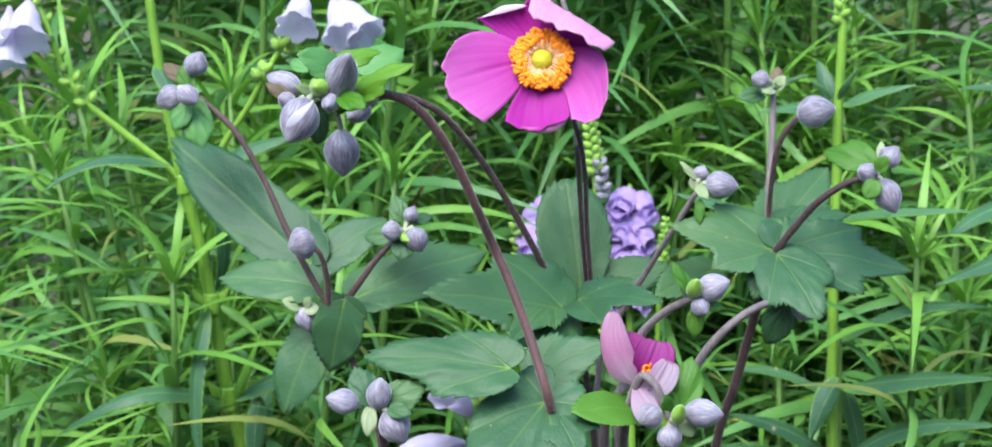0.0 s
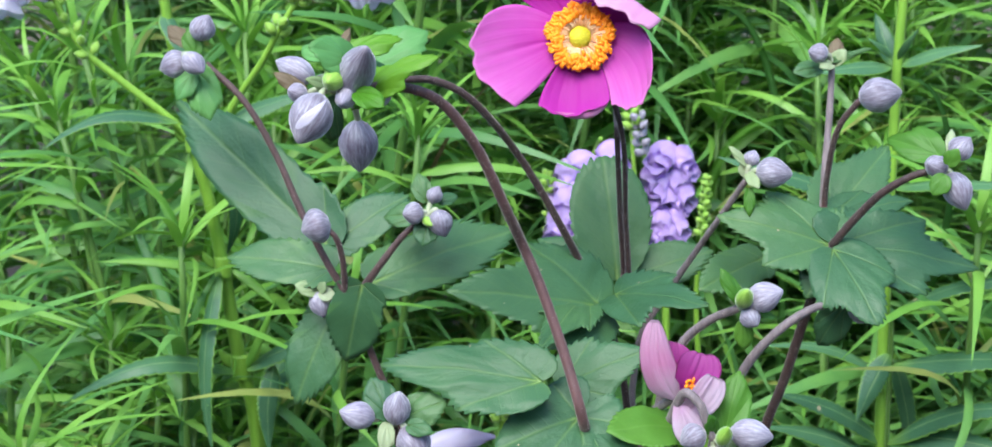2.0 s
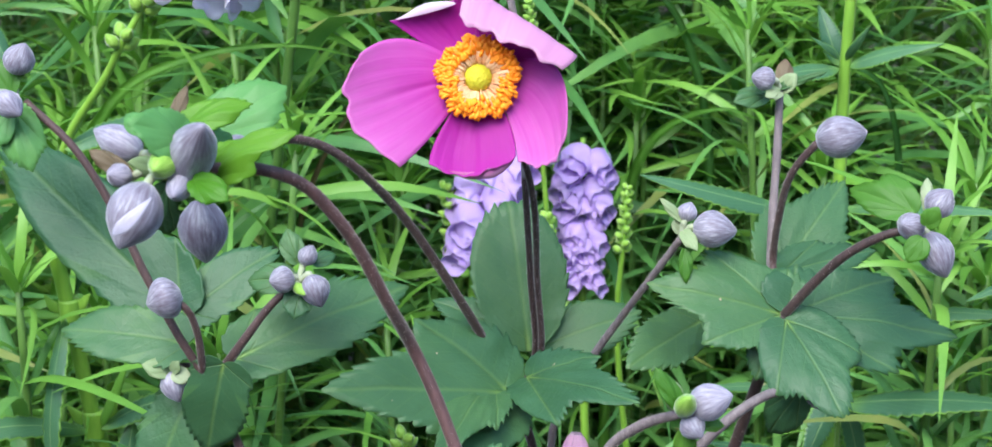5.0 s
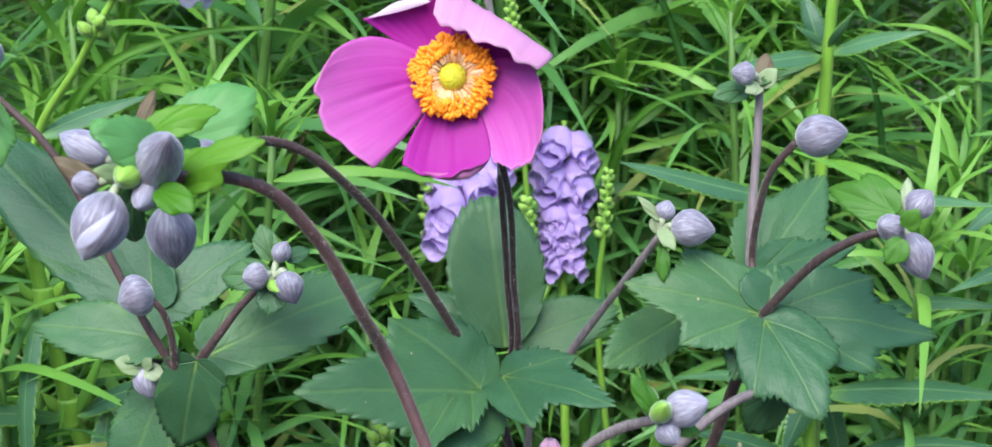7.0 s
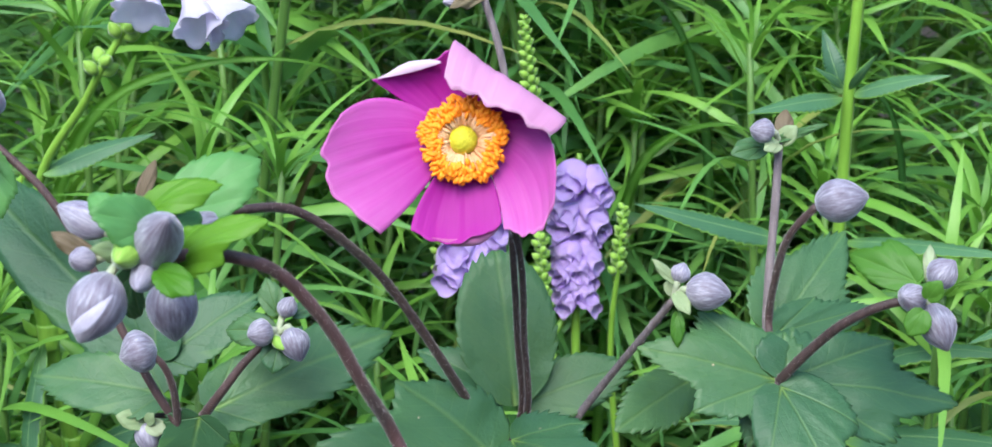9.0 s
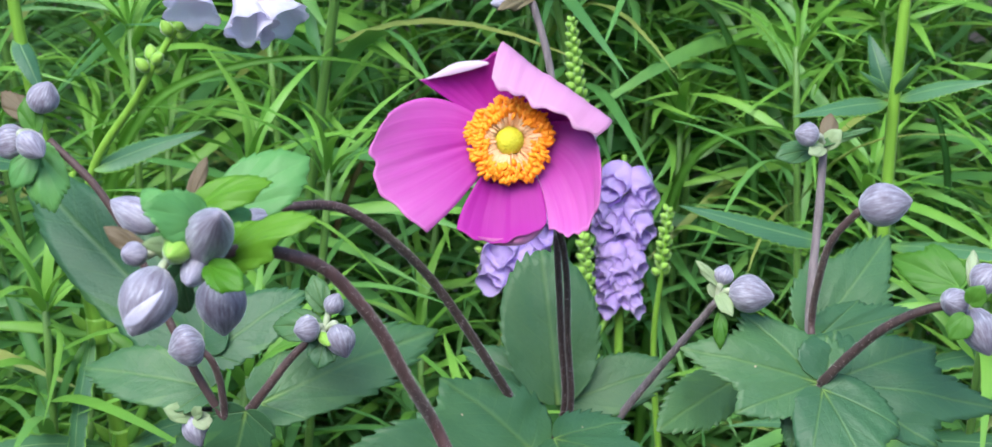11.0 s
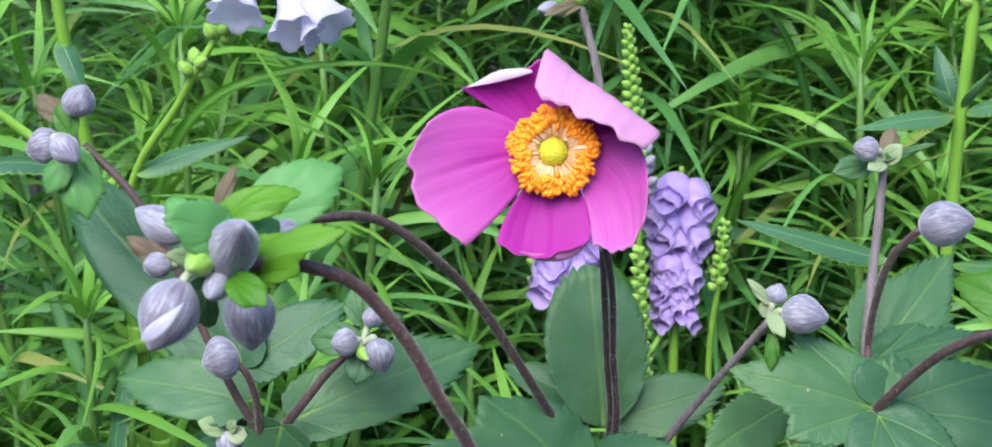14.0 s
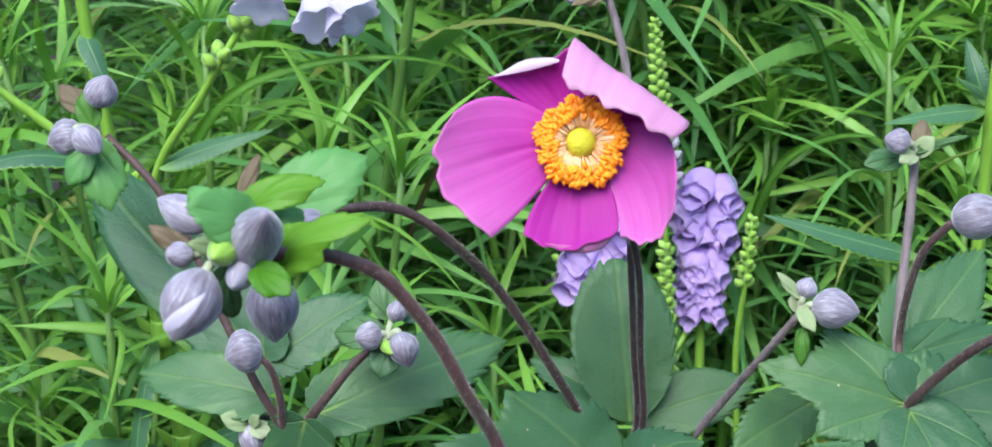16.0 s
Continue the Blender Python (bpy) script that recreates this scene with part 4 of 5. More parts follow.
# ---- low bud cluster ----
low = shoot((-0.045, -0.04, 0), "low anemone shoot with a drooping cluster of mauve buds")
stem(low, [(-0.045, -0.04, 0.0), (-0.045, -0.045, 0.3), (-0.0531, -0.0500, 0.5284), (-0.0541, -0.0500, 0.5432), (-0.0567, -0.0520, 0.5542)], 0.0018, 0.0011)
bud(low, (-0.0616, -0.0540, 0.5548), (-0.0710, -0.0580, 0.5584), 0.0084, M_BUD_PALE)
bud(low, (-0.0554, -0.0540, 0.5536), (-0.0535, -0.0580, 0.5643), 0.0080)
bud(low, (-0.0524, -0.0560, 0.5530), (-0.0463, -0.0600, 0.5436), 0.0104)
bract(low, (-0.0565, -0.0540, 0.5547), (-0.0626, -0.0500, 0.5663), 0.0100, M_ANEMONE_LEAF)
bract(low, (-0.0535, -0.0540, 0.5546), (-0.0398, -0.0540, 0.5606), 0.0115, M_ANEMONE_LEAF)
bract(low, (-0.0574, -0.0560, 0.5542), (-0.0583, -0.0600, 0.5459), 0.0052, M_BRACT_PALE)
bract(low, (-0.0510, -0.0600, 0.5550), (-0.0438, -0.0640, 0.5539), 0.0056, M_ANEMONE_LEAF)

pedicels(low, (-0.0567, -0.0520, 0.5542))

# ---- the shoot with the broad whorl of leaves ----
whorl = shoot((0.06, 0.06, 0), "anemone shoot with whorl of broad green leaves and mauve buds")
WN = (0.0810, 0.0132, 0.5913)
stem(whorl, [(0.06, 0.06, 0.0), (0.06, 0.055, 0.35), (0.0626, 0.0450, 0.5100), (0.0693, 0.0330, 0.5404), (0.0751, 0.0200, 0.5691), WN], 0.0018, 0.0016)
leaf(whorl, (0.0805, 0.0130, 0.5915), (0.0437, 0.0124, 0.6015), 0.0285, lobes=((0, 1.0, 0.33), (-42, 0.74, 0.26), (42, 0.86, 0.30), (92, 0.52, 0.22)), nrm=(-0.05, -0.72, 0.7))
leaf(whorl, (0.0822, 0.0130, 0.5916), (0.1296, 0.0169, 0.5824), 0.0300, lobes=((0, 1.0, 0.28), (-36, 0.76, 0.26), (-86, 0.50, 0.22), (34, 0.72, 0.24)), nrm=(0.05, -0.72, 0.7))
leaf(whorl, (0.0812, 0.0110, 0.5905), (0.0920, -0.0150, 0.5735), 0.0275, lobes=((0, 1.0, 0.38), (46, 0.80, 0.28), (-50, 0.82, 0.28)), nrm=(0.05, -0.8, 0.6), droop=0.06, pointed=0.03)
leaf(whorl, (0.0802, 0.0120, 0.5905), (0.0724, 0.0060, 0.5755), 0.0125, lobes=OVATE, nrm=(-0.1, -0.8, 0.6))
leaf(whorl, (0.0859, 0.0480, 0.5930), (0.1090, 0.0720, 0.6140), 0.0270, lobe=0.14, nrm=(0.05, -0.8, 0.6))
leaf(whorl, (0.0840, 0.0350, 0.5965), (0.1135, 0.0480, 0.5990), 0.0150, lobe=0.14, nrm=(0, -0.75, 0.65))
stem(whorl, [WN, (0.0876, 0.0090, 0.6010), (0.0955, 0.0030, 0.6110), (0.1052, -0.0020, 0.6176), (0.1128, -0.0040, 0.6190)], 0.0014, 0.0011)
bud(whorl, (0.1121, -0.0040, 0.6194), (0.1063, -0.0100, 0.6224), 0.0071)
bud(whorl, (0.1153, -0.0020, 0.6226), (0.1202, -0.0040, 0.6292), 0.0078)
bud(whorl, (0.1143, -0.0040, 0.6181), (0.1188, -0.0080, 0.6072), 0.0095)
bract(whorl, (0.1120, 0.0000, 0.6224), (0.0967, 0.0100, 0.6274), 0.0128, lobes=((0, 1.0, 0.34), (40, 0.86, 0.26), (-30, 0.6, 0.24)), nrm=(-0.1, -0.85, 0.5))
bract(whorl, (0.1119, -0.0120, 0.6221), (0.1144, -0.0140, 0.6274), 0.0052)
bract(whorl, (0.1117, -0.0100, 0.6186), (0.1077, -0.0120, 0.6127), 0.0065)
bract(whorl, (0.1150, 0.0000, 0.6224), (0.1165, 0.0060, 0.6305), 0.0035, M_BRACT_PALE)
stem(whorl, [WN, (0.0823, 0.0420, 0.5954), (0.0830, 0.0460, 0.6089), (0.0847, 0.0500, 0.6296), (0.0854, 0.0520, 0.6457)], 0.0014, 0.0011, M_PALE_STEM)
bud(whorl, (0.0833, 0.0500, 0.6487), (0.0768, 0.0480, 0.6503), 0.0068)
bract(whorl, (0.0854, 0.0520, 0.6453), (0.0896, 0.0500, 0.6504), 0.0052, M_BRACT_PALE)
bract(whorl, (0.0852, 0.0500, 0.6454), (0.0804, 0.0450, 0.6452), 0.0042, M_BRACT_PALE)
bract(whorl, (0.0861, 0.0520, 0.6462), (0.0876, 0.0560, 0.6538), 0.0052, M_BRACT_BROWN)
bract(whorl, (0.0835, 0.0520, 0.6453), (0.0983, 0.0500, 0.6511), 0.0027, M_ANEMONE_LEAF)
bract(whorl, (0.0823, 0.0550, 0.6433), (0.0723, 0.0500, 0.6431), 0.0068, M_ANEMONE_LEAF)
stem(whorl, [WN, (0.0817, 0.0360, 0.5986), (0.0816, 0.0280, 0.6146), (0.0834, 0.0180, 0.6299), (0.0888, 0.0130, 0.6387)], 0.0011, 0.0010)
bud(whorl, (0.0884, 0.0120, 0.6397), (0.1016, 0.0120, 0.6414), 0.0115, point=0.2)

pedicels(whorl, (0.1128, -0.0040, 0.6190), 0.014)
pedicels(whorl, (0.0854, 0.0520, 0.6457), 0.014)

# ---- the shoot with a single nodding pair ----
pair = shoot((0.03, 0.075, 0), "slender anemone shoot with one large and one small bud")
stem(pair, [(0.03, 0.075, 0.0), (0.03, 0.065, 0.35), (0.0201, 0.0520, 0.5450), (0.0299, 0.0460, 0.5669), (0.0395, 0.0380, 0.5842), (0.0475, 0.0280, 0.5994), (0.0539, 0.0200, 0.6117)], 0.0012, 0.0010, M_PALE_STEM)
bud(pair, (0.0569, 0.0180, 0.6151), (0.0683, 0.0160, 0.6142), 0.0098, point=0.25)
bud(pair, (0.0548, 0.0200, 0.6164), (0.0567, 0.0220, 0.6211), 0.0057, M_BUD_PALE)
bract(pair, (0.0541, 0.0180, 0.6141), (0.0572, 0.0120, 0.6106), 0.0041, M_BRACT_PALE)
bract(pair, (0.0537, 0.0200, 0.6130), (0.0526, 0.0200, 0.6180), 0.0038, M_BRACT_PALE)
bract(pair, (0.0542, 0.0200, 0.6164), (0.0483, 0.0200, 0.6230), 0.0029, M_BRACT_PALE)
bract(pair, (0.0544, 0.0160, 0.6097), (0.0544, 0.0120, 0.6012), 0.0038, M_BRACT)
leaf(pair, (0.0626, 0.0450, 0.5798), (0.0388, 0.0200, 0.5747), 0.0162, lobe=0.1, nrm=(0, -0.8, 0.6))

pedicels(pair, (0.0539, 0.0200, 0.6117))

# ---- front shoots ----
front = shoot((0.045, 0.0, 0), "anemone shoot with a pair of pale buds and light green bracts")
stem(front, [(0.045, 0.0, 0.0), (0.04, -0.005, 0.35), (0.0234, -0.0200, 0.5318), (0.0252, -0.0200, 0.5537), (0.0308, -0.0240, 0.5692), (0.0382, -0.0340, 0.5792), (0.0460, -0.0440, 0.5856)], 0.0018, 0.0012, M_PALE_STEM)
bud(front, (0.0483, -0.0460, 0.5880), (0.0578, -0.0500, 0.5922), 0.0089, M_BUD_PALE, point=0.3)
bud(front, (0.0471, -0.0460, 0.5855), (0.0507, -0.0500, 0.5817), 0.0065, M_BUD_PALE)
bud(front, (0.0465, -0.0460, 0.5868), (0.0471, -0.0550, 0.5937), 0.0053, M_BUD_GREEN)
bract(front, (0.0459, -0.0450, 0.5872), (0.0403, -0.0450, 0.5978), 0.0049)
bract(front, (0.0458, -0.0420, 0.5856), (0.0444, -0.0400, 0.5932), 0.0049, M_BRACT_PALE)
bract(front, (0.0471, -0.0450, 0.5820), (0.0475, -0.0450, 0.5729), 0.0057)
bract(front, (0.0500, -0.0450, 0.5836), (0.0569, -0.0450, 0.5827), 0.0040)
pedicels(front, (0.0460, -0.0440, 0.5856))
drop = shoot((0.055, 0.01, 0), "pale arching anemone shoot with one bud behind a leaf")
stem(drop, [(0.055, 0.01, 0.0), (0.05, 0.0, 0.35), (0.0426, 0.0000, 0.5284), (0.0521, -0.0060, 0.5563), (0.0617, -0.0080, 0.5685), (0.0728, -0.0060, 0.5754), (0.0837, -0.0020, 0.5767)], 0.0018, 0.0012, M_PALE_STEM)
bud(drop, (0.0862, 0.0000, 0.5754), (0.0921, 0.0040, 0.5687), 0.0078, M_BUD_PALE)
bract(drop, (0.0847, 0.0020, 0.5750), (0.0766, 0.0100, 0.5585), 0.0113, M_ANEMONE_LEAF)

# ---- half-open flower ----
half = shoot((0.03, -0.01, 0), "half-open pink anemone bud with light green bracts")
stem(half, [(0.03, -0.01, 0.0), (0.025, -0.015, 0.35), (0.0181, -0.0300, 0.5324), (0.0195, -0.0350, 0.5483), (0.0240, -0.0430, 0.5557), (0.0277, -0.0460, 0.5593)], 0.0018, 0.0013, M_PALE_STEM)


HB = Vector((0.0277, -0.0460, 0.5588))


def hp(x, y, z):
    """Millimetres from the half-open flower's foot, facing the path."""
    return HB + Vector((x, -z, y)) * 0.001


petal([(0, 0, 2), (-4, 5, 6), (-8.0, 13, 6.5), (-6.5, 24, 1)], 10.6, M_PETAL_SILKY, -0.42, conv=hp, parent=half, blunt=0.1, ruffle=0.3, peak=0.34, label="silky pink outer petal")
petal([(0, 0, 0), (3.5, 4, 4), (6.5, 9, 3), (7.5, 13.5, 0)], 13, M_PETAL, 0.3, conv=hp, parent=half, blunt=0.5, ruffle=0.4)
petal([(0.5, -3, 3), (4, -3, 7), (8, 1, 8), (11, 8, 6)], 9.5, M_PETAL_WHITE, 0.2, conv=hp, parent=half, blunt=0.7, ruffle=0.4, label="white-pink petal")
petal([(0, 0, 4), (1, -3, 8), (3, -7, 9), (5, -10, 9)], 9, M_PETAL_WHITE, 0.2, conv=hp, parent=half, blunt=0.5, ruffle=0.4, label="white-pink petal")
petal([(0, 0, -1), (-2, 6, -2), (-2, 12, -3), (-1, 16, -4)], 12, M_PETAL, 0.3, conv=hp, parent=half, blunt=0.2, ruffle=0.3)
bm = bmesh.new()
rnd = random.Random(9)
for _ in range(26):
    at = Vector((4.2 + rnd.uniform(-1.7, 1.7), 4.4 + rnd.uniform(-1.3, 2.2), 3.6 + rnd.uniform(-1.2, 1.2)))
    tw = rnd.uniform(0, 3)
    for v in bmesh.ops.create_icosphere(bm, subdivisions=1, radius=1)["verts"]:
        x, y = v.co.x * 0.8, v.co.y * 0.38
        v.co = hp(at.x + x * math.cos(tw) - y * math.sin(tw), at.y + x * math.sin(tw) + y * math.cos(tw), at.z + v.co.z * 0.4)
part("stamen_tuft", bm, M_ANTHER, half, "small tuft of orange anthers", kind="stuff")
low2 = shoot((0.05, -0.015, 0), "low nodding anemone shoot with pale buds and light green bracts")
stem(low2, [(0.05, -0.015, 0.0), (0.04, -0.02, 0.35), (0.0241, -0.0350, 0.5315), (0.0268, -0.0480, 0.5549), (0.0301, -0.0540, 0.5627), (0.0340, -0.0560, 0.5594), (0.0359, -0.0560, 0.5536), (0.0379, -0.0560, 0.5490)], 0.0017, 0.0012, M_PALE_STEM)
bud(low2, (0.0428, -0.0560, 0.5514), (0.0550, -0.0580, 0.5505), 0.0091, M_BUD_PALE, point=0.4)
bud(low2, (0.0353, -0.0560, 0.5516), (0.0281, -0.0580, 0.5485), 0.0083)
bud(low2, (0.0379, -0.0560, 0.5470), (0.0381, -0.0580, 0.5384), 0.0083, M_BUD_PALE)
bud(low2, (0.0398, -0.0580, 0.5483), (0.0412, -0.0650, 0.5557), 0.0048, M_BUD_GREEN)
bract(low2, (0.0418, -0.0500, 0.5499), (0.0462, -0.0450, 0.5667), 0.0120, shape="round")
bract(low2, (0.0380, -0.0550, 0.5502), (0.0365, -0.0600, 0.5576), 0.0044)
bract(low2, (0.0427, -0.0520, 0.5473), (0.0454, -0.0550, 0.5428), 0.0064, M_BRACT_PALE)
leaf(low2, (0.0285, -0.0460, 0.5496), (0.0064, -0.0600, 0.5526), 0.0168, M_BRACT, lobe=0.05, name="leaf", teeth=0.03, label="light green young leaf")

pedicels(low2, (0.0379, -0.0560, 0.5490))


# ---- obedient plants: square green stems, toothed lance leaves, lavender flowers ----
def lance(parent, base, tip, width, **kw):
    kw.setdefault("arch", 0.10)
    kw.setdefault("teeth", 0.12)
    kw.setdefault("n_teeth", 17)
    kw.setdefault("fold", 0.22)
    return part("leaf", blade(base, tip, width, shape="lance", seed=nxt(), rows=102, cols=3, **kw), M_LANCE, parent)


def obedient(root, label):
    return thing("obedient_plant", (root[0], root[1], 0.0), label, "flowering plant", "obedient plants")


def floret(parent, at, to, width, mat, name="floret", lip=0.55, shut=0.85):
    """A two-lipped flower: a swollen tube, a rounded hood above and a spreading three-lobed lip below."""
    at, to = Vector(at), Vector(to)
    d = to - at
    length = d.length
    d.normalize()
    x = d.cross(Vector((0.1, 0.2, 1))).normalized()
    y = x.cross(d)
    if y.z < 0:
        x, y = -x, -y
    bm = bmesh.new()
    uvl = bm.loops.layers.uv.verify()
    rows, cols = 16, 28
    ph = random.Random(nxt()).uniform(0, 6)
    vs = []
    for i in range(rows + 1):
        s = i / rows
        r = width * 0.5 * (0.16 + 0.76 * math.sin(min(1.0, s / 0.6) * math.pi / 2) ** 1.4)
        flare = max(0.0, (s - 0.62) / 0.38)
        row = []
        for j in range(cols):
            a = 2 * math.pi * j / cols
            top = max(0.0, math.sin(a)) ** 0.7
            under = max(0.0, -math.sin(a)) ** 0.6
            lobes = (0.5 + 0.5 * math.cos(6 * (a + math.pi / 2))) ** 0.45
            close = shut * flare ** 1.8 * (1 - under) * (1.0 if shut > 0 else 0.35 + 0.65 * lobes)
            frill = 1 + 0.035 * flare * math.sin(7 * a + ph) + 0.03 * math.sin(3 * a + ph + 5 * s)
            rr = r * (1 - close + lip * under * flare ** 1.2 * (0.45 + 0.55 * lobes)) * frill
            along = s * length * (1 - 0.10 * flare * under * (1 - lobes)) + 0.05 * length * flare * top
            sag = -0.10 * length * s * s
            row.append(bm.verts.new(at + d * along + x * (rr * math.cos(a)) + y * (rr * math.sin(a) * 0.92 + sag)))
        vs.append(row)
    for i in range(rows):
        for j in range(cols):
            k = (j + 1) % cols
            f = bm.faces.new((vs[i][j], vs[i][k], vs[i + 1][k], vs[i + 1][j]))
            for l, c in zip(f.loops, ((j / cols, i / rows), ((j + 1) / cols, i / rows), ((j + 1) / cols, (i + 1) / rows), (j / cols, (i + 1) / rows))):
                l[uvl].uv = c
    bmesh.ops.solidify(bm, geom=bm.faces[:], thickness=0.0003)
    return part(name, bm, mat, parent)


def calyxes(parent, line, size, n, mat, turn=0.0, grow=0.0):
    """Small green flower buds set in opposite pairs up a spike."""
    pts = spline(line, 10)
    for i in range(n):
        s = i / max(1, n - 1)
        k = s * (len(pts) - 1)
        a, b = pts[int(k)], pts[min(int(k) + 1, len(pts) - 1)]
        p = a.lerp(b, k % 1.0)
        d = (pts[-1] - pts[0]).normalized()
        x = d.cross(Vector((0, 1, 0.1))).normalized()
        y = d.cross(x)
        for q in (0, 1):
            ang = turn + (i % 2) * math.pi / 2 + q * math.pi + 0.5
            out = (x * math.cos(ang) + y * math.sin(ang)) * 0.8 + d * 0.6
            sz = size * (1 - grow * s)
            part("flower_bud", bud_mesh(p + out * sz * 0.15, p + out * sz * 1.1, sz * 0.62, nxt(), 0.4), mat, parent)


rndp = random.Random(11)
# plant with racemes at the open side of the bed
gold = obedient((-0.1379, 0.1900, 0.4767), "obedient plant with light green stem, toothed leaves and budding side spikes")
GX = Vector(gold.location)
part("stem", tube([(GX.x, GX.y, 0), (GX.x, GX.y, 0.3), (-0.1377, 0.1850, 0.4780), (-0.1423, 0.1820, 0.5012), (-0.1478, 0.1800, 0.5452), (-0.1523, 0.1760, 0.5774), (-0.1562, 0.1720, 0.5977), (-0.1638, 0.1700, 0.6478), (-0.1682, 0.1700, 0.6888)], 0.0036, 0.0020, groove=0.08), M_GREEN_STEM, gold)
part("side_spike", tube([(-0.1572, 0.1720, 0.6005), (-0.1637, 0.1700, 0.6086), (-0.1818, 0.1650, 0.6252), (-0.1963, 0.1600, 0.6396), (-0.2038, 0.1580, 0.6534), (-0.2079, 0.1560, 0.6684), (-0.2116, 0.1560, 0.6792)], 0.0018, 0.0011), M_YOUNG_STEM, gold)
calyxes(gold, [(-0.1937, 0.1600, 0.6368), (-0.2038, 0.1580, 0.6534), (-0.2116, 0.1560, 0.6792)], 0.0062, 8, M_BUD_GREEN, grow=0.2)
part("side_spike", tube([(-0.1490, 0.1700, 0.5894), (-0.1388, 0.1600, 0.6139), (-0.1225, 0.1480, 0.6364), (-0.1151, 0.1420, 0.6486), (-0.1052, 0.1400, 0.6644), (-0.1000, 0.1400, 0.6773)], 0.0017, 0.0010), M_YOUNG_STEM, gold)
calyxes(gold, [(-0.1159, 0.1420, 0.6465), (-0.1150, 0.1420, 0.6500)], 0.0068, 2, M_BUD_GREEN)
calyxes(gold, [(-0.1078, 0.1400, 0.6586), (-0.1052, 0.1400, 0.6644), (-0.1024, 0.1400, 0.6701)], 0.0066, 5, M_BUD_GREEN)
for a, b, w in (((-0.0972, 0.1400, 0.6825), (-0.0989, 0.1250, 0.6710), 0.0115), ((-0.0854, 0.1400, 0.6809), (-0.0787, 0.1200, 0.6672), 0.0105), ((-0.0836, 0.1350, 0.6810), (-0.0688, 0.1250, 0.6673), 0.0125)):
    floret(gold, a, b, w, M_LAVENDER_PALE, lip=1.0, shut=-0.8)
for a, b, w in (((-0.2158, 0.1550, 0.6819), (-0.2140, 0.1400, 0.6671), 0.0135), ((-0.2240, 0.1550, 0.6794), (-0.2239, 0.1450, 0.6564), 0.012)):
    floret(gold, a, b, w, M_LAVENDER_PALE, lip=1.0, shut=-0.8)
lance(gold, (-0.1605, 0.1650, 0.6091), (-0.2128, 0.1500, 0.6009), 0.0103, nrm=(0, -0.45, 0.9), arch=0.16)
lance(gold, (-0.1482, 0.1740, 0.5450), (-0.1509, 0.1550, 0.4698), 0.0100, nrm=(-0.5, -0.85, 0.15), arch=0.08)
lance(gold, (-0.1439, 0.1800, 0.4995), (-0.2136, 0.1550, 0.4923), 0.0112, nrm=(0, -0.6, 0.8), arch=0.24)
lance(gold, (-0.1276, 0.1780, 0.5029), (-0.1298, 0.1720, 0.4662), 0.0105, nrm=(0.3, -0.9, 0.2), arch=0.03)
lance(gold, (-0.1394, 0.1780, 0.5010), (-0.0885, 0.1700, 0.5118), 0.0110, nrm=(0, -0.6, 0.8), arch=0.12)
lance(gold, (-0.1267, 0.2000, 0.5026), (-0.1324, 0.1800, 0.4693), 0.0124, nrm=(0.3, -0.9, 0.3))
lance(gold, (-0.1449, 0.1900, 0.5866), (-0.1503, 0.2000, 0.5444), 0.0090, nrm=(0.6, -0.7, 0.3))
lance(gold, (-0.1406, 0.1600, 0.6098), (-0.1032, 0.1650, 0.6219), 0.0103, nrm=(0, -0.6, 0.8), arch=0.05)
for a, b, w, mat in (((-0.1486, 0.1800, 0.5434), (-0.1996, 0.1700, 0.5502), 0.0050, M_NARROW_TIP), ((-0.1440, 0.1800, 0.5442), (-0.1255, 0.1750, 0.5296), 0.0052, M_NARROW_TIP),
                  ((-0.1970, 0.2300, 0.5549), (-0.1661, 0.2000, 0.4600), 0.0063, M_NARROW), ((-0.2748, 0.2000, 0.4670), (-0.1675, 0.1900, 0.4586), 0.0067, M_NARROW_TIP),
                  ((-0.1402, 0.1800, 0.5008), (-0.1237, 0.1650, 0.5354), 0.0052, M_NARROW_TIP), ((-0.1648, 0.2000, 0.5009), (-0.2024, 0.1900, 0.4914), 0.0053, M_NARROW_TIP)):
    part("leaf", blade(a, b, w, nrm=(0, -0.7, 0.7), shape="lance", teeth=0.0, arch=0.05, fold=0.2, rows=24, cols=2, seed=nxt()), mat, gold)
lance(gold, (-0.1658, 0.1700, 0.6531), (-0.1553, 0.1600, 0.6342), 0.0091, nrm=(0.5, -0.8, 0.4))

def joint(parent, at, r):
    """The swollen ring where a pair of leaves leaves the stem."""
    at = Vector(at)
    part("node", tube([at - Vector((0, 0, r * 1.5)), at - Vector((0, 0, r * 0.4)), at + Vector((0, 0, r * 0.4)), at + Vector((0, 0, r * 1.5))], r * 1.06, r * 1.22, 4, 12), M_YOUNG_STEM, parent)
    for q in (-1, 1):
        part("stipule", blade(at + Vector((q * r, 0, 0)), at + Vector((q * r * 2.6, -r * 0.6, r * 2.4)), r * 1.3, (0, -1, 0.2), "lance", teeth=0.0, rows=10, cols=2, seed=nxt()), M_YOUNG_STEM, parent)


for at, r in (((-0.1478, 0.1800, 0.5452), 0.0032), ((-0.1423, 0.1820, 0.5012), 0.0036), ((-0.1567, 0.1720, 0.6000), 0.0028)):
    joint(gold, at, r)

# two flowering spikes behind the open flower
spike = obedient((0.05, 0.25, 0), "obedient plant with a spike of lavender flowers and green buds")
AX = [(0.0431, 0.2700, 0.5268), (0.0432, 0.2720, 0.5424), (0.0444, 0.2780, 0.5627), (0.0450, 0.2820, 0.5830)]
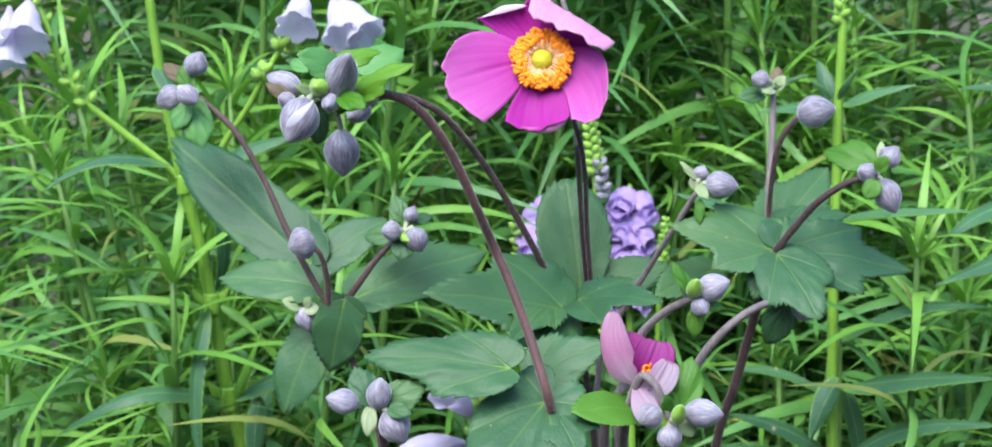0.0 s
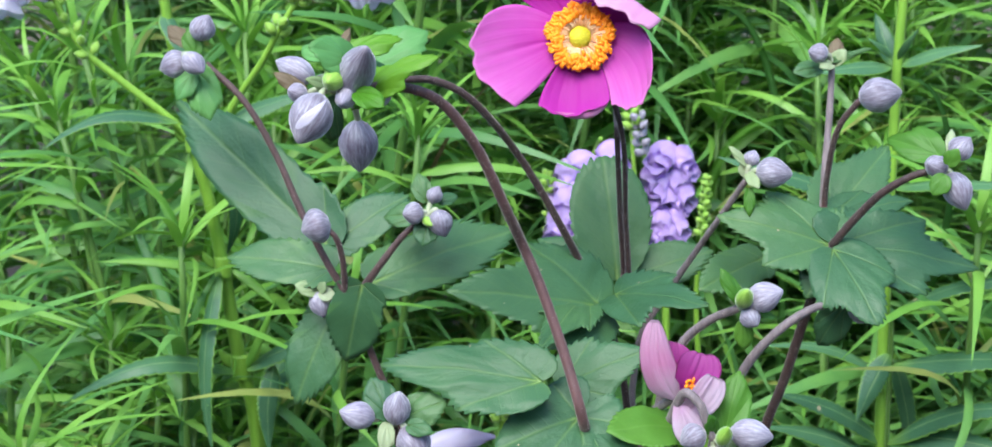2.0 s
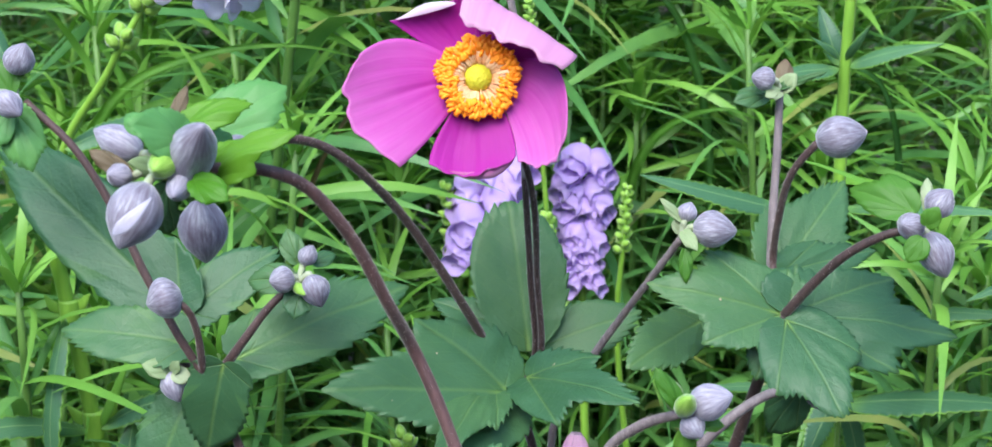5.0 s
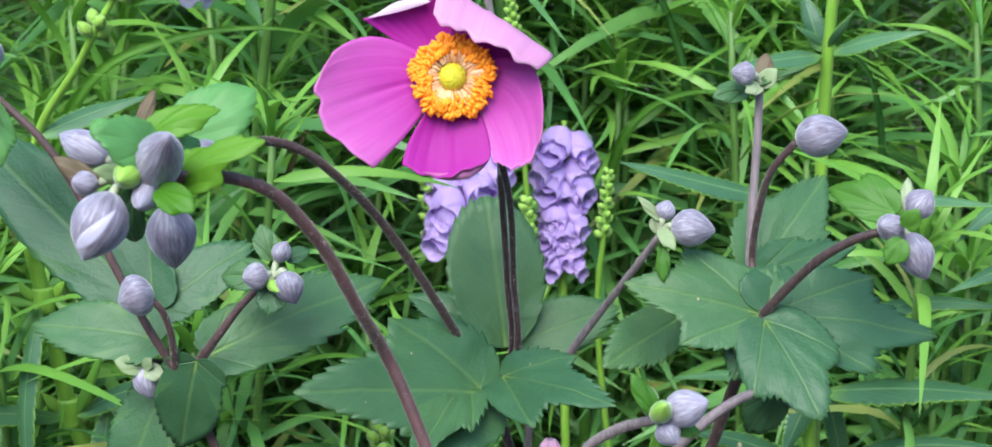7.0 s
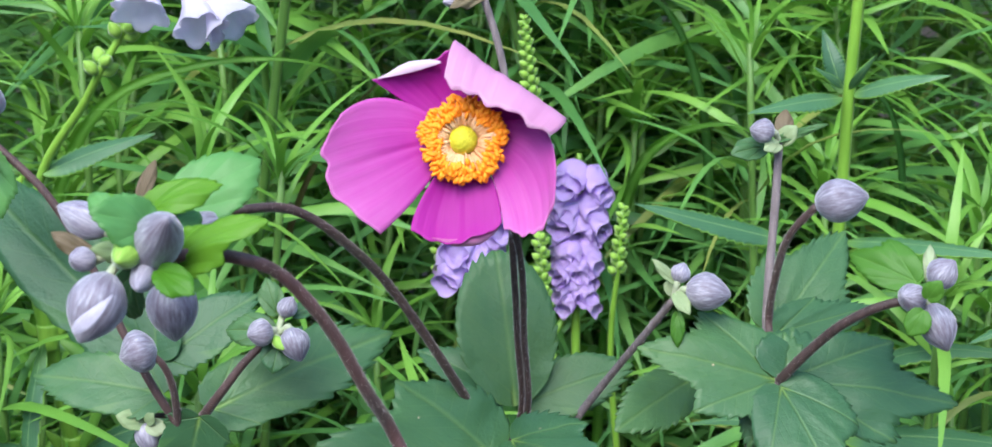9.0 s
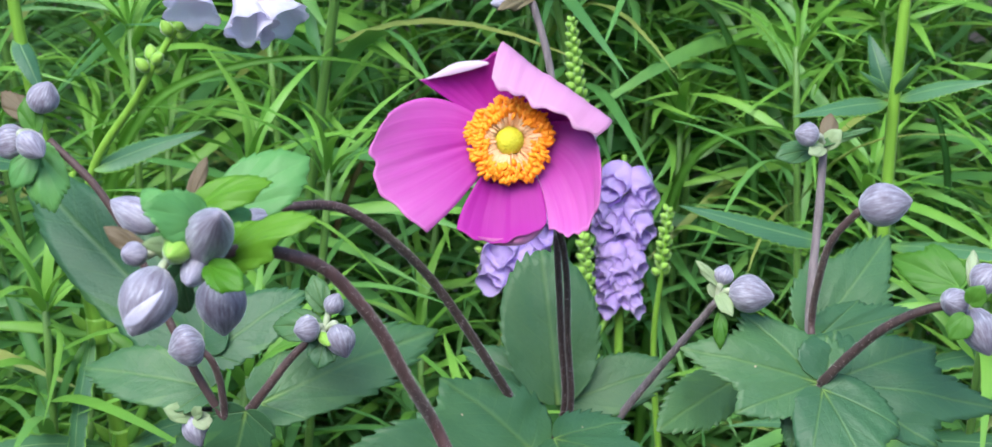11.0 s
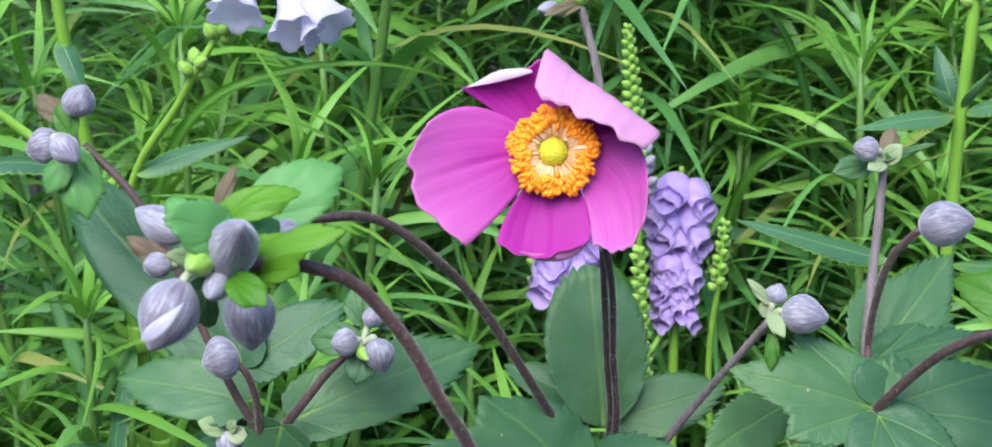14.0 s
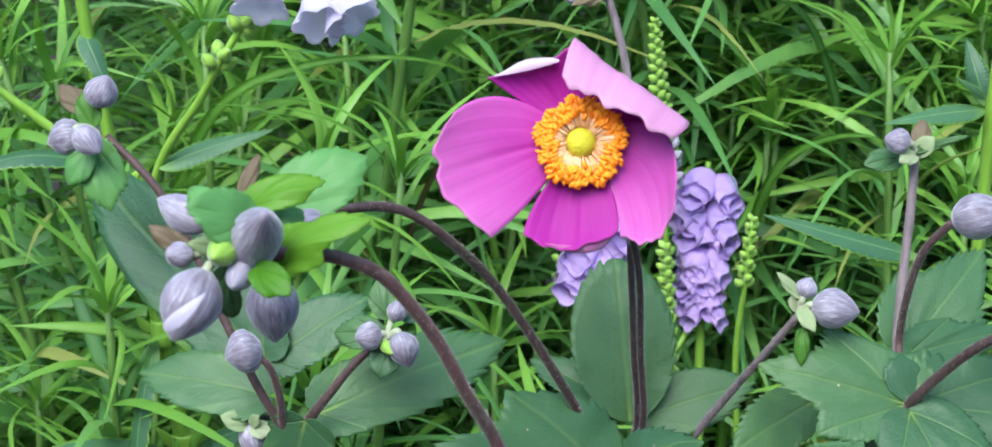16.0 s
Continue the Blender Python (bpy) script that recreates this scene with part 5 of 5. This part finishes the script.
part("stem", tube([(0.05, 0.25, 0), (0.045, 0.25, 0.3), *AX], 0.0022, 0.0012), M_GREEN_STEM, spike)
part("side_spike", tube([AX[0], (0.0318, 0.2620, 0.5115), (0.0286, 0.2550, 0.5553), (0.0260, 0.2500, 0.5941), (0.0243, 0.2500, 0.6182), (0.0222, 0.2500, 0.6431)], 0.0013, 0.0008), M_YOUNG_STEM, spike)
calyxes(spike, [(0.0272, 0.2500, 0.5916), (0.0243, 0.2500, 0.6182), (0.0222, 0.2500, 0.6431)], 0.0066, 26, M_BUD_GREEN, grow=0.55)
calyxes(spike, [(0.0310, 0.2480, 0.5800), (0.0290, 0.2480, 0.5960)], 0.0058, 5, M_BUD_PALE, turn=0.4)
calyxes(spike, [(0.0306, 0.2350, 0.5114), (0.0277, 0.2400, 0.5600)], 0.0045, 20, M_BUD_GREEN)
line = spline(AX, 8)
for i in range(30):
    s = i / 29
    p = line[int(s * 0.90 * (len(line) - 1))]
    ang = i * 2.39996 + rndp.uniform(-0.3, 0.3)
    out = Vector((1.05 * math.cos(ang), -0.85 - 0.35 * math.sin(ang), 0.0 + rndp.uniform(-0.4, 0.3))).normalized()
    big = 0.74 + 0.40 * max(0.0, s - 0.35) / 0.65
    floret(spike, p + out * 0.0008, p + out * 0.0140 * big * rndp.uniform(0.9, 1.1), 0.0128 * big * rndp.uniform(0.9, 1.15), M_LAVENDER)
spike2 = obedient((-0.005, 0.255, 0), "obedient plant with a small spike of lavender flowers")
AX2 = [(-0.0009, 0.2500, 0.5453), (0.0003, 0.2500, 0.5570), (0.0047, 0.2550, 0.5686), (0.0100, 0.2600, 0.5803)]
part("stem", tube([(-0.005, 0.255, 0), (-0.012, 0.255, 0.3), (-0.0032, 0.2550, 0.4997), *AX2, (0.0124, 0.2500, 0.5876)], 0.0022, 0.0010), M_GREEN_STEM, spike2)
line = spline(AX2, 8)
for i in range(17):
    s = i / 16
    p = line[int(s * (len(line) - 1))]
    ang = i * 2.39996 + rndp.uniform(-0.3, 0.3)
    out = Vector((math.cos(ang), -0.8 - 0.35 * math.sin(ang), 0.0 + rndp.uniform(-0.4, 0.3))).normalized()
    floret(spike2, p + out * 0.0008, p + out * 0.0160 * rndp.uniform(0.9, 1.1), 0.0145 * rndp.uniform(0.9, 1.15), M_LAVENDER)
calyxes(spike2, [(-0.0105, 0.2500, 0.5442), (-0.0116, 0.2500, 0.5702)], 0.0048, 8, M_BUD_GREEN)
spike3 = obedient((0.075, 0.26, 0), "obedient plant with a slender spike of green buds")
part("stem", tube([(0.075, 0.26, 0), (0.07, 0.26, 0.35), (0.0563, 0.2550, 0.5090), (0.0585, 0.2500, 0.5451), (0.0602, 0.2500, 0.5685)], 0.0018, 0.0008), M_GREEN_STEM, spike3)
calyxes(spike3, [(0.0579, 0.2500, 0.5425), (0.0602, 0.2500, 0.5685)], 0.0050, 10, M_BUD_GREEN, grow=0.3)
# low spike with two pale flowers
spike4 = obedient((-0.008, 0.11, 0), "low obedient plant shoot with pale lavender flowers")
part("stem", tube([(-0.008, 0.11, 0), (-0.008, 0.11, 0.3), (-0.0286, 0.1050, 0.4833), (-0.0289, 0.1020, 0.5028), (-0.0258, 0.1020, 0.5233)], 0.002, 0.001), M_GREEN_STEM, spike4)
floret(spike4, (-0.0285, 0.0650, 0.5195), (-0.0375, 0.0350, 0.5421), 0.0105, M_LAVENDER_PALE, lip=0.8)
floret(spike4, (-0.0303, 0.0550, 0.5127), (-0.0555, 0.0300, 0.5188), 0.0125, M_LAVENDER_PALE, lip=0.8)
calyxes(spike4, [(-0.0293, 0.1000, 0.5033), (-0.0258, 0.1000, 0.5238)], 0.0058, 8, M_BUD_GREEN)

# leafy stems on the other side
nod = obedient((0.132, 0.185, 0), "obedient plant with bright green stem and blue-green toothed leaves")
part("stem", tube([(0.132, 0.185, 0), (0.13, 0.185, 0.3), (0.1300, 0.1850, 0.5565), (0.1309, 0.1850, 0.5906), (0.1316, 0.1850, 0.6243), (0.1333, 0.1850, 0.6576), (0.1340, 0.1850, 0.6796)], 0.0026, 0.0019, groove=0.08), M_GREEN_STEM, nod)
calyxes(nod, [(0.1328, 0.1850, 0.6632), (0.1343, 0.1850, 0.6796)], 0.006, 6, M_BUD_GREEN)
lance(nod, (0.1285, 0.1800, 0.6282), (0.0931, 0.1600, 0.6277), 0.0092, nrm=(0, -0.6, 0.8), arch=0.06)
lance(nod, (0.1323, 0.1850, 0.6280), (0.1627, 0.1700, 0.6377), 0.0085, nrm=(0, -0.6, 0.8), arch=0.06)
lance(nod, (0.1304, 0.1900, 0.6274), (0.1244, 0.2000, 0.6480), 0.0090, nrm=(-0.4, -0.85, 0.3))
lance(nod, (0.1308, 0.1800, 0.6308), (0.1375, 0.1700, 0.6453), 0.0038, nrm=(0.2, -0.8, 0.4))
lance(nod, (0.1286, 0.1800, 0.6319), (0.1160, 0.1700, 0.6413), 0.0034, nrm=(0.2, -0.8, 0.4))
lance(nod, (0.1119, 0.1900, 0.5744), (0.0580, 0.1800, 0.5915), 0.0111, nrm=(0, -0.6, 0.8), arch=0.03)
lance(nod, (0.1293, 0.1700, 0.5800), (0.1775, 0.1200, 0.5888), 0.0096, nrm=(0, -0.5, 0.85), arch=0.06)
rt = obedient((0.14, 0.19, 0), "obedient plant with long blue-green toothed leaves in opposite pairs")
part("stem", tube([(0.14, 0.19, 0), (0.14, 0.19, 0.3), (0.1327, 0.1900, 0.4635), (0.1333, 0.1900, 0.4959), (0.1331, 0.1900, 0.5216)], 0.0022, 0.0016, groove=0.08), M_NARROW_STEM, rt)
lance(rt, (0.1316, 0.1880, 0.4950), (0.0741, 0.1650, 0.5146), 0.0071, nrm=(0, -0.6, 0.8), arch=0.07)
lance(rt, (0.1320, 0.1860, 0.4659), (0.0797, 0.1650, 0.4951), 0.0115, nrm=(0, -0.65, 0.75), arch=0.06)
lance(rt, (0.1315, 0.1860, 0.4548), (0.0764, 0.1650, 0.4802), 0.0132, nrm=(0, -0.6, 0.8), arch=0.08)
lance(rt, (0.1329, 0.1860, 0.4659), (0.1942, 0.1400, 0.4935), 0.0132, nrm=(0, -0.6, 0.8), arch=0.08)
lance(rt, (0.1336, 0.1860, 0.5004), (0.1933, 0.1400, 0.5145), 0.0148, nrm=(0, -0.55, 0.85), arch=0.02)
lance(rt, (0.1320, 0.1820, 0.5065), (0.1170, 0.1700, 0.4804), 0.0121, nrm=(0.2, -0.9, 0.3), arch=0.04)
lance(rt, (0.1348, 0.1880, 0.4676), (0.1924, 0.1500, 0.4681), 0.0126, nrm=(0, -0.7, 0.7), arch=0.10)
lance(rt, (0.1334, 0.1880, 0.5220), (0.1919, 0.1500, 0.5431), 0.0110, nrm=(0, -0.5, 0.85), arch=0.08)
lance(rt, (0.1366, 0.1960, 0.5000), (0.1461, 0.2000, 0.4503), 0.0093, nrm=(-0.3, -0.9, 0.1), arch=0.02)
rt2 = obedient((0.21, 0.16, 0), "obedient plant with large blue-green toothed leaves")
part("stem", tube([(0.21, 0.16, 0), (0.21, 0.16, 0.3), (0.205, 0.16, 0.5), (0.205, 0.16, 0.62)], 0.0028, 0.0022, groove=0.08), M_GREEN_STEM, rt2)
lance(rt2, (0.2157, 0.1600, 0.5839), (0.1653, 0.1300, 0.5744), 0.0122, nrm=(0, -0.6, 0.8), arch=0.12)
lance(rt2, (0.2161, 0.1600, 0.5674), (0.1629, 0.1300, 0.5566), 0.0122, nrm=(0, -0.6, 0.8), arch=0.1)
lance(rt2, (0.2147, 0.1600, 0.6329), (0.1701, 0.1300, 0.6386), 0.0090, nrm=(0, -0.6, 0.8), arch=0.1)


# ---- long grass blades that arch through the bed ----
def ribbon(pts, width, seed):
    """A long grass blade along a curve: folded down its middle, widest low down, drawn out to a fine point."""
    bm = bmesh.new()
    uvl = bm.loops.layers.uv.verify()
    line = spline(pts, 9)
    rnd = random.Random(seed)
    turn = rnd.uniform(-0.5, 0.5)
    rows = []
    for i, p in enumerate(line):
        s = i / (len(line) - 1)
        d = (line[min(i + 1, len(line) - 1)] - line[max(i - 1, 0)]).normalized()
        x = d.cross(Vector((0.2, -0.8, 0.55))).normalized()
        n = x.cross(d)
        a = turn + 0.7 * s
        x, n = x * math.cos(a) + n * math.sin(a), n * math.cos(a) - x * math.sin(a)
        w = width * 0.5 * min(1.0, 0.35 + 2.2 * s) * max(0.02, 1 - max(0.0, (s - 0.45) / 0.55) ** 1.7)
        rows.append(([bm.verts.new(p - x * w), bm.verts.new(p - n * w * 0.35), bm.verts.new(p + x * w)], s))
    for (a, sa), (b, sb) in zip(rows, rows[1:]):
        for j in (0, 1):
            f = bm.faces.new((a[j], a[j + 1], b[j + 1], b[j]))
            for l, c in zip(f.loops, ((j / 2, sa), (j / 2 + 0.5, sa), (j / 2 + 0.5, sb), (j / 2, sb))):
                l[uvl].uv = c
    bmesh.ops.solidify(bm, geom=bm.faces[:], thickness=0.0003)
    return bm


for root, bends, w, mat, label in (
        ((-0.20, 0.27), [(-0.165, 0.255, 0.55), (-0.138, 0.25, 0.611), (-0.105, 0.25, 0.626), (-0.068, 0.25, 0.629), (-0.033, 0.25, 0.6205)], 0.0050, M_NARROW_TIP, "long light green grass blade arching over sideways"),
        ((-0.12, 0.30), [(-0.085, 0.30, 0.50), (-0.060, 0.29, 0.58), (-0.025, 0.285, 0.618), (0.010, 0.28, 0.622)], 0.0042, M_BRACT_BROWN, "withered brownish grass blade bent over"),
        ((0.055, 0.32), [(0.060, 0.32, 0.50), (0.076, 0.31, 0.575), (0.105, 0.30, 0.590), (0.135, 0.29, 0.578)], 0.0048, M_NARROW_TIP, "long light green grass blade bent over"),
        ((0.10, 0.33), [(0.105, 0.33, 0.50), (0.098, 0.33, 0.60), (0.080, 0.33, 0.636), (0.055, 0.325, 0.640)], 0.0042, M_NARROW, "long green grass blade with a curved tip"),
        ((0.17, 0.30), [(0.165, 0.30, 0.46), (0.178, 0.29, 0.56), (0.165, 0.285, 0.605), (0.135, 0.28, 0.612)], 0.0038, M_NARROW, "slender green grass blade with a curved tip"),
        ((-0.24, 0.25), [(-0.225, 0.245, 0.42), (-0.20, 0.24, 0.485), (-0.16, 0.235, 0.492), (-0.115, 0.23, 0.470)], 0.0060, M_NARROW_TIP, "long light green grass blade lying over low plants"),
        ((-0.02, 0.40), [(-0.015, 0.39, 0.52), (0.0, 0.38, 0.60), (-0.03, 0.375, 0.645), (-0.07, 0.37, 0.640)], 0.0046, M_NARROW, "long green grass blade arching backwards")):
    tuft = thing("grass_blade", (*root, 0.0), label, "grass", "grass blades")
    part("leaf", ribbon([(*root, 0.0), (root[0] * 0.98, root[1], 0.25), *bends], w, nxt()), mat, tuft)


# ---- the dense narrow-leaved plants behind ----
def narrow_mesh(k, mat=None):
    rnd = random.Random(100 + k)
    length = 0.071
    bm = blade((0, 0, 0), (length, 0, 0), rnd.uniform(0.0036, 0.0058), (0, 0, 1), "narrow", teeth=0.0, arch=rnd.uniform(0.02, 0.20),
               fold=0.25, wave=0.0, droop=rnd.uniform(-0.15, 0.60), rows=7, cols=1, seed=k, thick=0.0)
    me = bpy.data.meshes.new("leaf")
    bm.to_mesh(me)
    bm.free()
    for p in me.polygons:
        p.use_smooth = True
    me.materials.append(mat or M_NARROW)
    return me


LEAVES = [narrow_mesh(k) for k in range(10)] + [narrow_mesh(k + 10, M_NARROW_TIP) for k in range(5)]


def leaf_poses(rnd, height, n, low=0.34, fresh=0.86):
    """Where the leaves of one stem sit: a spiral, steeper and shorter towards the tip."""
    out = []
    a = rnd.uniform(0, 6.28)
    for i in range(n):
        s = i / (n - 1)
        a += 2.39996 + rnd.uniform(-0.3, 0.3)
        z = height * (low + (1 - low) * s ** 0.9)
        elev = radians(rnd.triangular(-25, 62, 14) + 18 * s ** 4)
        size = (1.25 - 0.4 * s ** 3) * rnd.uniform(0.5, 1.22)
        m = Matrix.Translation((0, 0, z)) @ Matrix.Rotation(a, 4, "Z") @ Matrix.Rotation(-elev, 4, "Y")
        m = m @ Matrix.Rotation(rnd.uniform(-0.9, 0.9), 4, "X") @ Matrix.Scale(size, 4)
        out.append((rnd.randrange(10) if s < fresh else 10 + rnd.randrange(5), m))
    for i in range(7 if fresh > 0.8 else 13):
        a += 2.39996
        m = Matrix.Translation((0, 0, height * (0.985 + 0.0015 * i))) @ Matrix.Rotation(a, 4, "Z") @ Matrix.Rotation(-radians(rnd.uniform(35, 82)), 4, "Y")
        out.append((10 + rnd.randrange(5), m @ Matrix.Scale(rnd.uniform(0.45, 0.9), 4)))
    return out


def narrow_stem(height, parent):
    bm = tube([(0, 0, 0), (0.004, 0, height * 0.35), (-0.003, 0.003, height * 0.7), (0, 0, height)], 0.0028, 0.0014, 5, 8)
    return part("stem", bm, M_NARROW_STEM, parent)


def narrow_plant(seed, height, n, fresh=0.86, label="upright green plant with many narrow leaves up its stem"):
    """One stem with every leaf a part of its own."""
    rnd = random.Random(seed)
    ob = thing("narrow_leaved_plant", (0, 0, 0), label, "plant", "narrow-leaved plants")
    narrow_stem(height, ob)
    for k, m in leaf_poses(rnd, height, n, fresh=fresh):
        lf = new("leaf", LEAVES[k])
        lf.parent = ob
        lf.matrix_basis = m
    return ob


def narrow_mass(seed, height, n):
    """One stem with its leaves joined, for the rows farther back."""
    rnd = random.Random(seed)
    ob = thing("narrow_leaved_plant", (0, 0, 0), "upright green plant with many narrow leaves up its stem", "plant", "narrow-leaved plants")
    narrow_stem(height, ob)
    verts, faces, uvs, slots = [], [], [], []
    for k, m in leaf_poses(rnd, height, n):
        me = LEAVES[k]
        base = len(verts)
        verts += [m @ v.co for v in me.vertices]
        faces += [[base + i for i in p.vertices] for p in me.polygons]
        slots += [int(k >= 10)] * len(me.polygons)
        uvs += [tuple(d.uv) for d in me.uv_layers[0].data]
    me = bpy.data.meshes.new("foliage")
    me.from_pydata(verts, [], faces)
    layer = me.uv_layers.new()
    for d, c in zip(layer.data, uvs):
        d.uv = c
    for p, slot in zip(me.polygons, slots):
        p.use_smooth = True
        p.material_index = slot
    me.materials.append(M_NARROW_MASS)
    me.materials.append(M_NARROW_TIP_MASS)
    fo = new("foliage", me)
    fo.parent = ob
    tagged(fo, kind="stuff")
    return ob


def canopy(y):
    """How high the plants stand, farther back in the bed."""
    return 0.50 + 0.33 * min(1.0, max(0.0, (y - 0.10) / 0.28)) ** 0.8 * 0.45 + 0.10 * max(0.0, y - 0.38)


NEAR = [narrow_plant(20 + k, 0.62, 57) for k in range(6)]
FAR = [narrow_mass(40 + k, 1.05, 122) for k in range(6)]
rnd = random.Random(3)
first = set()
KEEP_OFF = ((0.076, 0.345), (0.045, 0.25), (-0.01, 0.255), (-0.145, 0.19), (-0.14, 0.21), (0.14, 0.19), (0.132, 0.185))
spots = [(0.076, 0.345, 0.586)]
y = 0.205
while y < 1.7:
    step = 0.048 if y < 0.5 else 0.066 if y < 0.9 else 0.11
    wide = 0.07 + (y + 0.45) * 0.285
    x = -wide + rnd.uniform(0, step)
    while x < wide:
        px_, py_ = x + rnd.uniform(-0.45, 0.45) * step, y + rnd.uniform(-0.45, 0.45) * step
        if py_ < 0.305 and -0.04 < px_ < 0.115:
            x += step
            continue
        if not any((px_ - sx) ** 2 + (py_ - sy) ** 2 < 0.024 ** 2 for sx, sy in KEEP_OFF):
            spots.append((px_, py_, canopy(py_) * rnd.uniform(0.78, 1.06)))
        x += step
    y += step
for i in range(78):
    if i >= 68:
        px_, py_, h = rnd.uniform(0.125, 0.30), rnd.uniform(0.31, 0.42), rnd.uniform(0.58, 0.66)
    elif i >= 56:
        px_, py_, h = rnd.uniform(-0.29, -0.16), rnd.uniform(0.23, 0.30), rnd.uniform(0.43, 0.51)
    elif i >= 44:
        px_, py_, h = rnd.uniform(0.13, 0.21), rnd.uniform(0.31, 0.38), rnd.uniform(0.56, 0.66)
    elif i >= 34:
        px_, py_, h = rnd.uniform(-0.26, -0.155), rnd.uniform(0.19, 0.25), rnd.uniform(0.47, 0.53)
    elif i < 26:
        px_, py_, h = rnd.uniform(-0.30, -0.125), rnd.uniform(0.28, 0.37), rnd.uniform(0.50, 0.64)
    else:
        px_, py_, h = rnd.uniform(-0.12, 0.0), rnd.uniform(0.32, 0.38), rnd.uniform(0.58, 0.68)
    if not any((px_ - sx) ** 2 + (py_ - sy) ** 2 < 0.026 ** 2 for sx, sy in KEEP_OFF):
        spots.append((px_, py_, h))
spots = spots[:1] + [p for p in spots[1:] if not (-0.04 < p[0] < 0.118 and p[1] < 0.37)]
spots += [(-0.01 + 0.022 * i, 0.380 + 0.008 * (i % 3), 0.56 + 0.02 * (i * 3 % 4)) for i in range(6)]
spots += [(0.002 + 0.021 * i, 0.364 + 0.006 * (i * 5 % 4), 0.585 + 0.018 * (i * 3 % 5)) for i in range(8)]
rest = []
# plants added out of view at both sides to cut low sky light
for i in range(200):
    py_ = rnd.uniform(0.1, 1.7)
    wide = 0.10 + (py_ + 0.45) * 0.285
    sx = rnd.choice((-1, 1))
    rest.append((rnd.randrange(6), pose(sx * (wide + rnd.uniform(0.0, 0.85)), py_, 0, 0, 0, rnd.uniform(0, 360)) @ Matrix.Diagonal((1, 1, 0.6 if py_ < 0.35 else 1.0, 1))))
for px_, py_, h in spots:
    k = rnd.randrange(6)
    lean = 0 if (px_, py_) == spots[0][:2] else 3 if -0.08 < px_ < 0.15 and py_ < 0.55 else 12
    m = pose(px_, py_, 0, rnd.uniform(-lean, min(lean, 3) if py_ < 0.45 else lean), rnd.uniform(-lean, lean), rnd.uniform(0, 360))
    tall_h = h / 0.62 if py_ < 0.36 else h / 1.05 if py_ < 0.385 else rnd.uniform(0.9, 1.08)
    m = m @ Matrix.Diagonal((1, 1, tall_h, 1))
    if py_ > 0.9:
        rest.append((k, m))
        continue
    near = py_ < 0.36
    pool = NEAR if near else FAR
    if (near, k) in first:
        ob = copy_thing(pool[k], m)
        ob.scale = (1, 1, tall_h)
    else:
        first.add((near, k))
        ob = pool[k]
        ob.matrix_basis = m
# young plants with a light tuft of leaves at the tip
for k, (px_, py_, h) in enumerate(((0.0724, 0.3400, 0.6085), (0.2089, 0.3300, 0.5523), (-0.1549, 0.3000, 0.6615))):
    ob = narrow_plant(60 + k, 0.62, 34, 0.6, "young light green plant with a leafy tuft at its tip")
    ob.matrix_basis = pose(px_, py_, 0, 0, 0, 70 * k) @ Matrix.Diagonal((1, 1, h / 0.65, 1))
# the rows farthest back, too dense to count, with the unseen side plants
verts, faces, uvs, slots = [], [], [], []
for k, m in rest:
    for child in FAR[k].children:
        me = child.data
        base = len(verts)
        verts += [m @ v.co for v in me.vertices]
        faces += [[base + i for i in p.vertices] for p in me.polygons]
        slots += [p.material_index for p in me.polygons]
        uvs += [tuple(d.uv) for d in me.uv_layers[0].data] if me.uv_layers else [(0.5, 0.5)] * len(me.loops)
me = bpy.data.meshes.new("plants_behind")
me.from_pydata(verts, [], faces)
for d, c in zip(me.uv_layers.new().data, uvs):
    d.uv = c
for p, slot in zip(me.polygons, slots):
    p.use_smooth = True
    p.material_index = slot
me.materials.append(M_NARROW_MASS)
me.materials.append(M_NARROW_TIP_MASS)
tagged(new("plants_behind", me), "dense mass of green narrow-leaved plants farther back in the bed, with unseen ones added at its sides to block light", "plants", kind="stuff")
